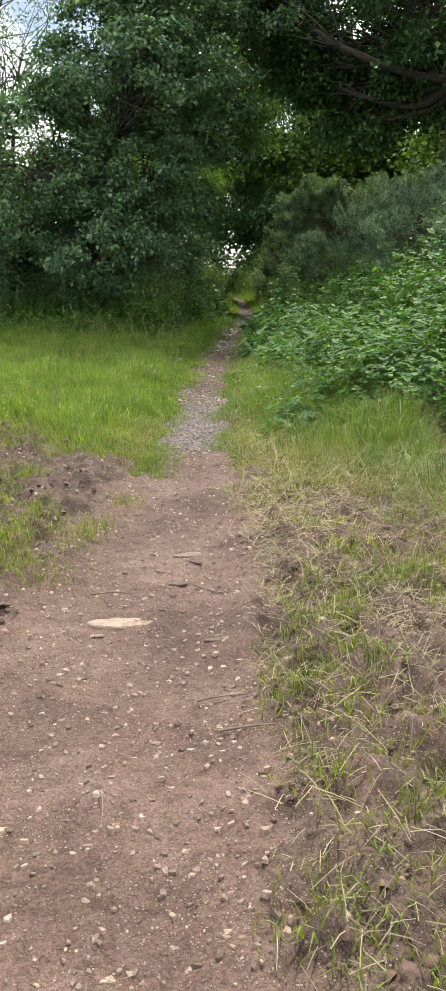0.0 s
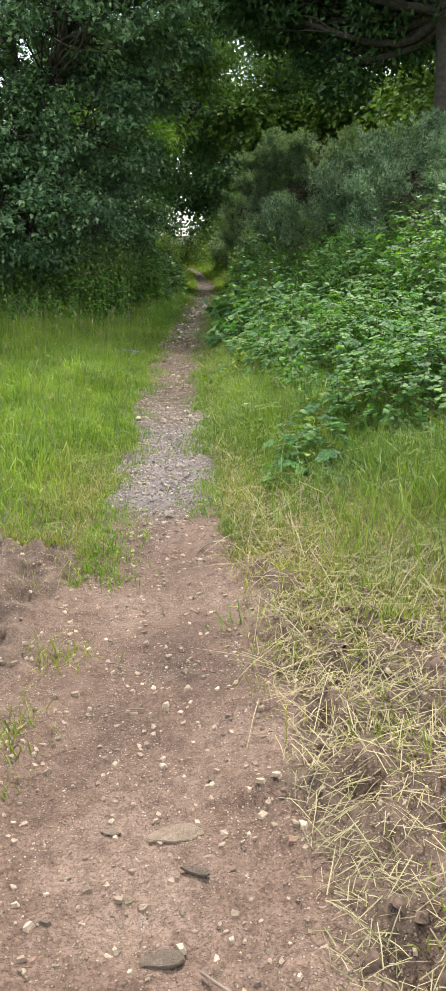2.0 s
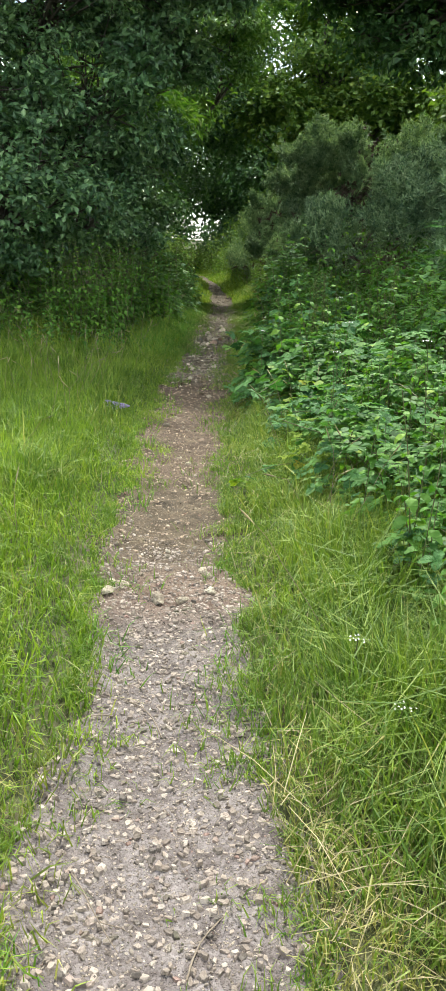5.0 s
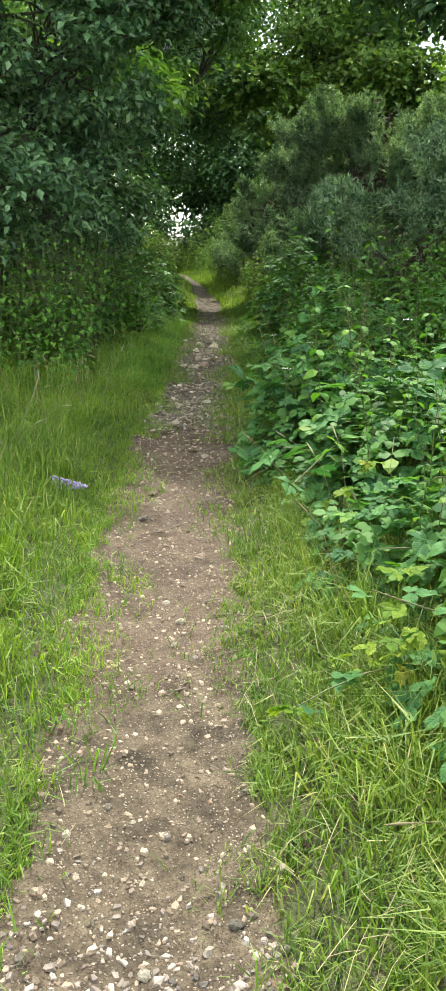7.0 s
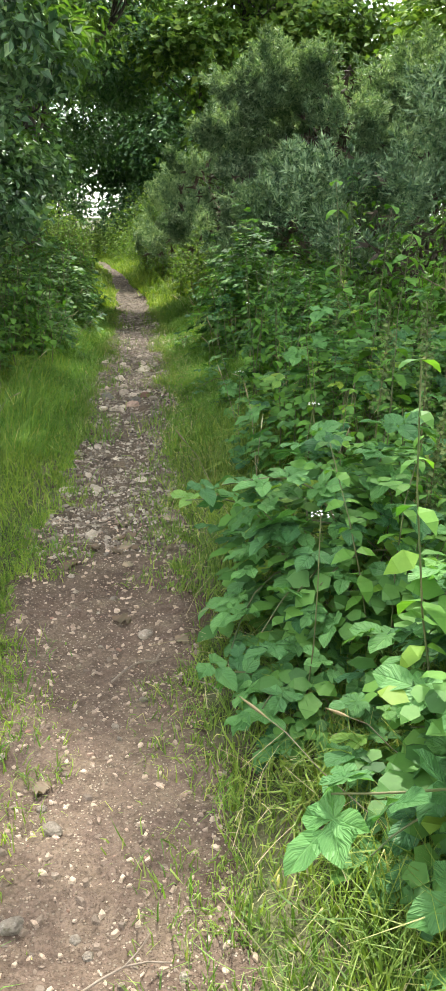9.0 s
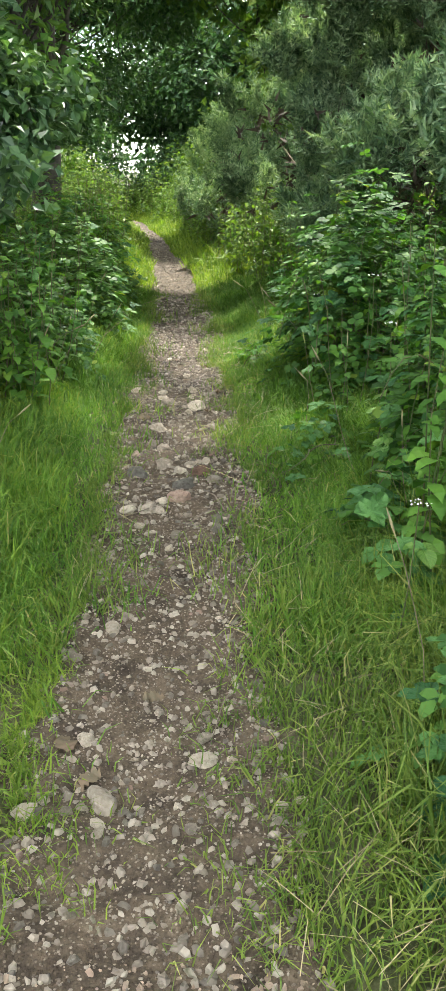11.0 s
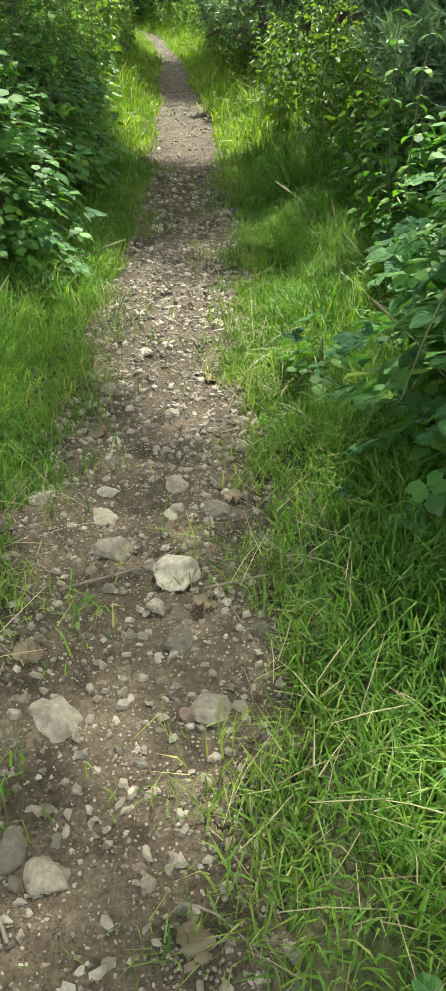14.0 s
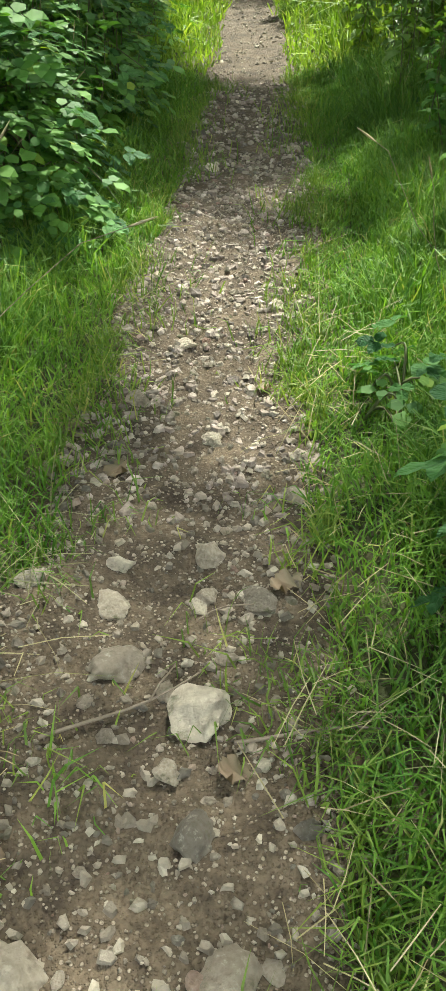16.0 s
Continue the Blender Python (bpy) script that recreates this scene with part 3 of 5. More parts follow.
def tree(name, label, base, height, girth, lobes, leaf_mat, per_area, per, spread, length, width, twig_share=0.12, bark=None, template=(LEAF, LEAF_F), hang=0.0, lean=(0, 0), inner=0.55, category="tree", fork=0.12):
    """A tapered trunk, limbs to each lobe of the crown, twigs and a crown of single leaves."""
    bark = bark or M_BARK
    reseed(*base)
    root = new(name)
    root.location = base
    tagged(root, label, category)
    b = np.array(base, float)
    top = np.array([b[0] + lean[0], b[1] + lean[1], b[2] + height])
    spine = bent(b - np.array([0, 0, 0.15]), top, 0, 0.05, 10)
    t = np.linspace(0, 1, 10)
    rad = girth * (1.0 - 0.72 * t + 0.55 * np.exp(-t * 14))
    v, f = tube(spine - b, rad, 10)
    v += 0.06 * girth * rng.normal(size=v.shape)
    piece("trunk", mesh_np("trunk", v, f, bark, True), root)
    at, out = clusters(lobes, per_area, inner)
    twigs = []
    for k, lo in enumerate(lobes):
        c = np.array(lo[:3])
        h = np.clip((c[2] - b[2]) * 0.6 / height, fork, 0.95)
        a = np.array([np.interp(h, t, spine[:, i]) for i in range(3)])
        ln = bent(a, c, -0.05 * np.linalg.norm(c - a), 0.09, 8)
        r0 = girth * (1 - 0.72 * h) * 0.36
        v, f = tube(ln - b, np.linspace(r0, 0.03, 8), 7)
        piece("limb", mesh_np("limb", v, f, bark, True), root)
        near = np.linalg.norm((at - c) / np.array(lo[3:6]), axis=1) < 1.5
        idx = np.flatnonzero(near)
        for i in rng.choice(idx, max(3, int(len(idx) * twig_share)), replace=False):
            s = ln[rng.integers(3, 8)]
            twigs.append(tube(bent(s, at[i], 0, 0.12, 5) - b, np.linspace(0.020, 0.005, 5), 4))
    v, f = merge(twigs)
    tagged(piece("brushwood", mesh_np("brushwood", v, f, bark, True), root), kind="stuff")
    v, f = leaves_round(at, out, per, spread, length, width, template, hang=hang)
    piece("crown", mesh_np("crown", v - b, f, leaf_mat), root)
    return root


def gorse(base, lobes, label, n_shoots, dry=40):
    """A gorse bush: bare brown stems below and a dense fuzz of needles outside."""
    reseed(*base)
    root = new("gorse_bush")
    root.location = base
    tagged(root, label, "shrub", group="gorse bushes beside the path")
    b = np.array(base, float)
    at, out = clusters(lobes, 75, 0.55, 0.30)
    for i in rng.choice(len(at), dry, replace=False):
        a = b + np.array([rng.normal(0, 0.35), rng.normal(0, 0.35), 0])
        v, f = tube(bent(a, b + (at[i] - b) * 0.74, 0.12, 0.08, 8) - b, np.linspace(0.011 + 0.0003 * dry, 0.004, 8), 5)
        piece("stem", mesh_np("stem", v, f, M_DRYSTEM, True), root)
    per = max(1, int(n_shoots / len(at)))
    n = len(at) * per
    o = np.repeat(out, per, 0)
    # shoots in upright plumes: each plume has a direction of its own
    plume = unit(np.repeat(unit(out * 0.55 + np.array([0, 0, 0.75]) + rng.normal(0, 0.28, out.shape)), per, 0))
    along = rng.uniform(0, 1, n)
    long = np.repeat(rng.uniform(0.18, 0.42, len(at)), per)
    c = np.repeat(at, per, 0) + plume * (along * long - 0.12)[:, None] + rng.normal(0, 1, (n, 3)) * (0.05 * (1.15 - along))[:, None]
    needle = []
    for a in range(3):
        w = a * 2.1 + 0.4
        cx, sx = np.cos(w), np.sin(w)
        needle.append((np.array([(0.11 * sx, 0.1 + 0.12 * a, -0.11 * cx), (-0.11 * sx, 0.1 + 0.12 * a, 0.11 * cx), (0.42 * cx, 0.75 + 0.10 * a, 0.42 * sx)]), np.array([(0, 1, 2)])))
    tv, tf = merge(needle)
    s = rng.uniform(0.06, 0.11, n)
    v, f = scatter(tv, tf, c, turns(unit(rng.normal(size=(n, 3))), plume + rng.normal(0, 0.45, (n, 3))), s)
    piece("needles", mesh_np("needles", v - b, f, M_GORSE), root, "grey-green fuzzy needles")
    # dead brown needles fill the inside
    core = clusters([(lo[0], lo[1], lo[2] - 0.12 * lo[5], *(0.58 * np.array(lo[3:]))) for lo in lobes], 16, 0.2, 0.42)[0]
    n = len(core) * 5
    c = np.repeat(core, 5, 0) + rng.normal(0, 0.12, (n, 3))
    v, f = scatter(tv, tf, c, turns(unit(rng.normal(size=(n, 3))), rng.normal(0, 1, (n, 3)) + np.array([0, 0, 0.6])), rng.uniform(0.13, 0.26, n))
    piece("dead_needles", mesh_np("dead_needles", v - b, f, M_DEADGORSE), root, "brown dead needles inside")
    return root


# ---- undergrowth ----


def bramble(cx, cy, rx, ry, h, n_leaf, n_single, size, label, reach=(), young=False):
    """An arching bramble: canes and trifoliate leaves; the outer ones single pieces."""
    base = np.array([cx, cy, float(land(cx, cy))])
    reseed(cx, cy, h)
    root = new("bramble_bush")
    root.location = base
    tagged(root, label, "bramble", group="brambles along the path")
    spots, outs = [], []
    n_cane = max(6, int(10 * (rx + ry)))
    ends = [np.array([cx + rx * np.cos(a) * q, cy + ry * np.sin(a) * q, 0]) for a, q in zip(rng.uniform(0, 2 * np.pi, n_cane), rng.uniform(0.3, 1.05, n_cane))]
    for e in ends:
        e[2] = land(e[0], e[1]) + rng.uniform(0.05, 0.6) * h
    ends += [np.array(p, float) for p in reach]
    for e in ends:
        a = base + np.array([rng.normal(0, rx * 0.3), rng.normal(0, ry * 0.3), 0])
        p = bent(a, e, h * rng.uniform(0.15, 0.4), 0.06, 9)
        v, f = tube(p - base, np.linspace(0.005, 0.002, 9), 5)
        piece("cane", mesh_np("cane", v, f, M_CANE, True), root)
        for k in range(2, 9):
            spots.append(p[k]), outs.append(unit(e - a + np.array([0, 0, 0.4])))
    # leaves over the dome of the bush
    n = n_leaf + n_single
    d = unit(rng.normal(size=(n, 3)) + np.array([0, 0, 0.25]))
    d[:, 2] = np.abs(d[:, 2])
    u = rng.uniform(0.45, 1.0, n) ** 0.6 * (0.55 + 0.85 * fbm(cx + d[:, 0] * 2, cy + d[:, 1] * 2, 1.9, 91, 3))
    c = np.stack([cx + d[:, 0] * rx * u, cy + d[:, 1] * ry * u, 0 * u], -1)
    c[:, 2] = land(c[:, 0], c[:, 1]) + 0.05 + d[:, 2] * h * u
    nor = unit(d * 0.45 + np.array([0, 0, 1.0]) + rng.normal(0, 0.27, (n, 3)))
    tip = unit(d + rng.normal(0, 0.5, (n, 3)) - np.array([0, 0, 0.2]))
    lead = np.array(spots)[-7 * len(reach):] if len(reach) else np.zeros((0, 3))
    order = np.argsort(-u * (0.6 + rng.uniform(0, 0.4, n)))
    single, rest = order[:n_single], order[n_single:]
    R = turns(nor, tip)
    s = size * rng.uniform(0.6, 1.15, n)
    groups = []
    for k, (tv, tf) in enumerate(SIMPLE):
        q = rest[k::4]
        if len(q):
            groups.append(scatter(tv, tf, c[q], R[q], s[q]))
    if groups:
        v, f = merge(groups)
        piece("foliage", mesh_np("foliage", v - base, f, M_BRAMBLE), root)
    for i in single:
        leaf_object(c[i] - base, R[i], s[i], root, young)
    for p in lead:
        q = p + rng.normal(0, 0.03, 3)
        nn = unit(np.array([0, 0, 1.0]) + rng.normal(0, 0.35, 3))
        leaf_object(q - base, turns(nn[None], rng.normal(0, 1, (1, 3)))[0], size * rng.uniform(0.8, 1.2), root, young)
    return root


LEAF_MESH = {}


def leaf_object(at, R, s, root, young=False):
    if young not in LEAF_MESH:
        LEAF_MESH[young] = []
        for v, f in COMPOUND:
            me = mesh_np("leaf", v, f, M_YOUNG if young else M_BRAMBLE1)
            for name, one in (("rib", [0, 1, 1, 1, 1, 0, 1, 1, 1, 1, 0, 0]), ("along", [0, 0.1, 0.32, 0.55, 0.78, 1, 0.78, 0.55, 0.32, 0.1, 0.3, 0.62])):
                me.attributes.new(name, "FLOAT", "POINT").data.foreach_set("value", np.tile(np.array(one, np.float32), len(v) // 12))
            LEAF_MESH[young].append(me)
    ob = new("leaf", LEAF_MESH[young][int(rng.integers(4))])
    ob.parent = root
    m = Matrix([list(r) for r in R]).to_4x4()
    ob.matrix_basis = Matrix.Translation(Vector(at)) @ m @ Matrix.Scale(s, 4)


def nettles(name, label, spots, h_lo, h_hi, leaf, material=None, pairs=9, category="nettles", template=(LEAF4, LEAF4_F)):
    """Upright stems with pairs of toothed leaves, many together."""
    material = material or M_NETTLE
    stems, c, nor, tip, sz = [], [], [], [], []
    for x, y in spots:
        z, h = float(land(x, y)), rng.uniform(h_lo, h_hi) * (0.6 + 0.8 * float(fbm(x, y, 1.1, 23, 2)))
        top = np.array([x + rng.normal(0, 0.12 * h), y + rng.normal(0, 0.12 * h), z + h])
        p = bent((x, y, z - 0.02), top, 0, 0.04, 5)
        stems.append(tube(p, np.linspace(0.004, 0.002, 5), 3))
        for k in range(pairs):
            t = 0.15 + 0.85 * (k + 1) / pairs
            q = np.array([np.interp(t, np.linspace(0, 1, 5), p[:, i]) for i in range(3)])
            a0 = k * np.pi / 2 + rng.uniform(0, 0.5)
            L = leaf * (1.15 - 0.65 * t) * rng.uniform(0.8, 1.2)
            for a in (a0, a0 + np.pi):
                d = np.array([np.cos(a), np.sin(a), -0.35])
                c.append(q), tip.append(d), nor.append(np.array([0.35 * np.cos(a), 0.35 * np.sin(a), 1.0])), sz.append(L)
    L = np.array(sz)
    size = np.stack([L * 0.62, L, L], -1)
    nn = unit(np.array(nor) + rng.normal(0, 0.2, (len(L), 3)))
    v, f = scatter(*template, np.array(c), turns(nn, np.array(tip)), size)
    root = new(name)
    tagged(root, label, category, kind="stuff")
    piece("leaves", mesh_np("leaves", v, f, material), root)
    v, f = merge(stems)
    piece("stem_tangle", mesh_np("stem_tangle", v, f, M_CANE, True), root)
    return root


def grass(name, label, x, y, h_lo, h_hi, width, material, mix=(0.3, 0.35, 0.25, 0.1), kind="stuff", clump=0.0, z=None, blades=None):
    """Blades at the places given."""
    reseed(len(label), h_hi, width)
    n = len(x)
    z = land(x, y) if z is None else z
    parts = []
    pick = rng.choice(4, n, p=mix)
    a = rng.uniform(0, 2 * np.pi, n)
    if clump:
        a = fbm(x, y, 2.2, 55, 2) * 14 + rng.normal(0, 1.3, n)
    h = rng.uniform(h_lo, h_hi, n) * (0.55 + 0.9 * fbm(x, y, 1.4, 88, 3))
    l, r = path_edges(y)
    if clump:
        h = h * (0.32 + 0.68 * step(0.0, 0.45, np.maximum(l - x, x - r))) * (0.55 + 0.9 * fbm(x, y, 3.3, 17, 2))
    w = width * rng.uniform(0.6, 1.3, n)
    for k in range(4):
        q = np.flatnonzero(pick == k)
        if not len(q):
            continue
        zz = np.stack([rng.normal(0, 0.32, len(q)), rng.normal(0, 0.32, len(q)), np.ones(len(q))], -1)
        R = turns(zz, np.stack([np.cos(a[q]), np.sin(a[q]), 0 * q], -1))
        parts.append(scatter(*(blades or BLADES)[k], np.stack([x[q], y[q], z[q] - 0.01], -1), R, np.stack([w[q], h[q], h[q]], -1)))
    v, f = merge(parts)
    ob = piece(name, mesh_np(name, v, f, material))
    return tagged(ob, label, "grass", kind=kind)


def spread_xy(n, x0, x1, y0, y1, keep):
    x, y = rng.uniform(x0, x1, n), rng.uniform(y0, y1, n)
    k = keep(x, y)
    return x[k], y[k]

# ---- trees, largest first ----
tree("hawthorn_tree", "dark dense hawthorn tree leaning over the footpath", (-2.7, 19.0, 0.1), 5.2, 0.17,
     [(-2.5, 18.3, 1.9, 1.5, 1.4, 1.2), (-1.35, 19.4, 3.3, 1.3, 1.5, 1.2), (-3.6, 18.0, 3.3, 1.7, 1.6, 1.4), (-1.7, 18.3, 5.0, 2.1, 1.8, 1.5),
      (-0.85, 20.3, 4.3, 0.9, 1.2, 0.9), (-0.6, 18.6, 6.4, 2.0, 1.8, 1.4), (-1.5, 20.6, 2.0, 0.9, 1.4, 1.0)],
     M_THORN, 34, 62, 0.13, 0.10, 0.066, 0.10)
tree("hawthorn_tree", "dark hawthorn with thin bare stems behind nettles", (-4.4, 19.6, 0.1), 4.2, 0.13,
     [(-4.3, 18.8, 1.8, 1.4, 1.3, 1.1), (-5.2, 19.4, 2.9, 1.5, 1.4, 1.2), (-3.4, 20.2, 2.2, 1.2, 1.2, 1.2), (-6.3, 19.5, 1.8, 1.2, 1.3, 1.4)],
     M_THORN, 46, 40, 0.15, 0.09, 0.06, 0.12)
# the sparse lobes (seventh value) are added high overhead to dapple the path
tree("oak_tree", "tall oak with a thick dark trunk and low spreading limbs", (4.1, 17.3, 0.3), 8.5, 0.36,
     [(2.4, 20.3, 5.9, 1.8, 1.4, 1.1), (0.8, 20.2, 6.1, 1.7, 1.4, 1.0), (4.4, 19.0, 5.5, 1.9, 1.6, 1.2), (6.4, 18.5, 6.0, 2.4, 2.2, 2.0), (4.9, 20.6, 8.3, 2.1, 2.0, 1.4),
      (3.3, 19.8, 4.6, 1.0, 1.0, 0.6), (2.3, 20.2, 4.4, 0.6, 0.6, 0.35), (3.0, 19.3, 4.1, 0.6, 0.6, 0.4), (2.0, 19.9, 5.1, 0.8, 0.8, 0.4), (5.2, 18.2, 4.3, 1.1, 1.1, 0.8), (4.0, 18.3, 5.0, 1.1, 0.9, 0.8), (3.4, 16.9, 6.2, 1.6, 1.1, 1.0), (5.0, 16.4, 5.0, 1.4, 1.1, 1.0), (1.7, 23.4, 6.4, 0.9, 0.9, 0.4, 0.4), (0.85, 24.0, 6.4, 0.6, 0.8, 0.3, 0.4), (0.9, 22.3, 6.1, 1.3, 1.5, 0.5, 0.25), (0.0, 20.6, 7.4, 2.0, 1.8, 1.3), (2.6, 19.6, 7.4, 2.3, 1.5, 1.1)],
     M_OAK, 30, 36, 0.16, 0.12, 0.08, 0.16, fork=0.5)
tree("ash_tree", "slender light-green ash with sparse feathery crown", (-5.6, 22.5, 0.1), 8.0, 0.12,
     [(-5.4, 22.0, 4.6, 1.2, 1.2, 1.3), (-4.5, 22.6, 6.2, 1.3, 1.3, 1.3), (-6.3, 22.2, 6.4, 1.3, 1.3, 1.5), (-5.2, 22.6, 8.2, 1.3, 1.3, 1.2), (-3.9, 22.2, 4.2, 1.0, 1.0, 1.0)],
     M_ASH, 12, 30, 0.22, 0.10, 0.035, 0.3, hang=0.3)
tree("ash_tree", "slender light-green ash with sparse feathery crown", (-8.0, 21.0, 0.1), 7.5, 0.11,
     [(-7.8, 20.8, 3.4, 1.2, 1.2, 1.4), (-7.2, 21.2, 5.8, 1.3, 1.3, 1.4), (-8.6, 20.8, 6.2, 1.3, 1.3, 1.5)],
     M_ASH, 12, 30, 0.22, 0.10, 0.035, 0.3, hang=0.3)
tree("willow_tree", "leafy tree with bright drooping leaves above the bank", (-2.3, 25.5, 0.2), 4.2, 0.14,
     [(-2.3, 24.2, 3.4, 1.3, 1.4, 1.2), (-2.0, 26.6, 4.6, 1.7, 1.7, 1.3), (-1.0, 23.4, 3.1, 0.8, 1.0, 0.6)],
     M_ASH, 34, 34, 0.22, 0.12, 0.045, 0.14, hang=0.4)
tree("alder_tree", "leafy leaning tree overhanging the shaded bank", (-1.15, 26.4, 0.2), 6.5, 0.20,
     [(-0.1, 26.0, 5.5, 1.4, 1.2, 0.9), (1.1, 26.2, 6.1, 1.2, 1.1, 0.8), (-1.3, 25.6, 4.4, 1.3, 1.2, 1.0), (-0.6, 27.2, 6.9, 1.8, 1.5, 1.1), (-0.3, 26.6, 4.1, 0.8, 0.8, 0.5)],
     M_ASH, 34, 36, 0.17, 0.12, 0.08, 0.12, lean=(0.3, 0.0), fork=0.4)
tree("oak_tree", "broad dark oak closing the end of the path", (-2.4, 33.0, 0.2), 7.0, 0.30,
     [(-1.4, 32.0, 3.6, 1.9, 1.8, 1.4), (-2.8, 31.5, 2.4, 1.6, 1.6, 1.4), (0.1, 33.0, 5.0, 2.0, 2.0, 1.5), (-2.6, 33.0, 6.0, 2.5, 2.2, 1.8), (0.9, 34.0, 7.0, 2.2, 2.0, 1.6)],
     M_OAK, 30, 40, 0.26, 0.13, 0.085, 0.08)
for x, y, r, h, lab in ((6.0, 33.0, 2.8, 7.8, "sunlit bright green tree behind the gorse"), (3.7, 32.5, 2.0, 9.0, "sunlit bright green tree beyond the bend"), (9.2, 29.0, 3.0, 8.2, "sunlit bright green tree behind the gorse"), (10.5, 20.5, 2.3, 5.4, "leafy green tree behind the brambles")):
    tree("field_maple", lab, (x, y, 0.3), h * 0.8, 0.16,
         [(x, y, h * 0.75, r * 0.85, r * 0.85, h * 0.25), (x - r * 0.6, y - r * 0.4, h * 0.45, r * 0.6, r * 0.6, h * 0.22), (x + r * 0.6, y - r * 0.5, h * 0.5, r * 0.6, r * 0.6, h * 0.24), (x, y - r * 0.7, h * 0.28, r * 0.6, r * 0.5, h * 0.2)],
         M_BRIGHT, 30, 30, 0.25, 0.17, 0.13, 0.05)
for x, y, r, h in ((1.6, 46.0, 2.6, 6.5), (-4.5, 43.0, 3.0, 8.0), (4.6, 43.0, 2.8, 7.5)):
    tree("wood_edge_tree", "dark green tree at the far wood edge", (x, y, 0.2), h * 0.8, 0.2,
         [(x, y, h * 0.78, r, r, h * 0.24), (x - r * 0.5, y - 0.8, h * 0.5, r * 0.7, r * 0.7, h * 0.2), (x + r * 0.5, y - 0.6, h * 0.52, r * 0.7, r * 0.7, h * 0.2)],
         M_OAK, 22, 22, 0.34, 0.20, 0.14, 0.03)


for x, y, r, h, mat in ((-2.6, 39.5, 1.5, 2.8, M_BRIGHT), (3.2, 39.0, 1.6, 3.0, M_BRIGHT), (-1.0, 46.5, 1.4, 2.0, M_OAK), (2.8, 47.0, 1.5, 2.4, M_OAK), (0.2, 48.5, 1.5, 1.3, M_OAK), (-0.9, 41.5, 1.2, 2.6, M_OAK), (2.0, 43.0, 1.3, 2.8, M_OAK), (-4.6, 47.0, 2.2, 3.2, M_OAK), (5.8, 46.0, 2.0, 3.0, M_OAK), (-5.2, 33.0, 2.0, 3.2, M_OAK), (-4.4, 27.5, 1.8, 3.0, M_THORN), (-4.6, 23.2, 1.6, 2.6, M_THORN)):
    tree("hedge_shrub", "rounded leafy shrub of the hedge behind the path", (x, y, 0.2), h * 0.7, 0.06,
         [(x, y, h * 0.5, r, r * 0.9, h * 0.5), (x - r * 0.5, y - 0.5, h * 0.35, r * 0.7, r * 0.7, h * 0.35)], mat, 24, 24, 0.26, 0.14, 0.10, 0.05, category="shrub")


def far_woods():
    """A belt of trees round the fields, too far to tell apart."""
    n = 1300
    a = rng.uniform(0, 2 * np.pi, n)
    r = rng.uniform(52, 62, n)
    top = 5.5 + 6.0 * fbm(np.cos(a) * 9, np.sin(a) * 9, 1.0, 19, 3)
    gap = np.abs(np.arctan2(np.cos(a) * r - 0.8, np.sin(a) * r)) > 0.012
    at = np.stack([r * np.cos(a), r * np.sin(a), top * rng.uniform(0.02, 1.0, n) ** 0.8], -1)[gap]
    v, f = leaves_round(at, unit(-at * np.array([1, 1, 0.0])), 30, 0.95, 0.56, 0.46)
    return tagged(piece("far_woods", mesh_np("far_woods", v, f, M_OAK)), "dark green belt of woods round the fields", "woods", kind="stuff")


far_woods()

# ---- gorse ----
gorse((2.9, 22.8, 0.4), [(2.8, 22.7, 1.95, 1.4, 1.5, 1.2), (4.4, 22.2, 1.9, 1.5, 1.4, 1.25), (2.1, 24.3, 1.75, 1.0, 1.3, 1.15), (3.6, 24.0, 2.3, 1.4, 1.3, 1.0), (2.0, 21.3, 1.4, 0.7, 0.9, 0.7), (3.1, 22.9, 2.95, 1.5, 1.2, 0.3), (4.6, 22.3, 2.9, 1.3, 1.2, 0.3), (2.1, 23.6, 2.6, 0.8, 1.0, 0.3)],
      "tall grey-green gorse bush with pale sunlit tops", 130000, 34)
gorse((3.9, 16.6, 0.4), [(3.9, 16.8, 1.8, 1.3, 1.5, 1.2), (3.4, 14.9, 1.5, 1.0, 1.2, 1.0), (2.7, 18.6, 1.5, 1.0, 1.3, 1.0), (5.2, 15.8, 1.7, 1.3, 1.3, 1.2)],
      "dark gorse bush with brown woody stems behind brambles", 60000, 60)
gorse((1.75, 28.3, 0.3), [(1.8, 28.2, 1.3, 0.75, 1.0, 0.8), (2.5, 29.4, 1.7, 1.0, 1.1, 1.0), (1.5, 27.0, 0.9, 0.5, 0.7, 0.6)],
      "small pale olive gorse bush beside the path", 22000, 10)
gorse((2.2, 33.5, 0.3), [(2.3, 33.4, 1.3, 1.0, 1.3, 0.9), (1.6, 31.8, 0.9, 0.5, 0.8, 0.6)],
      "low gorse bush near the bend", 12000, 6)

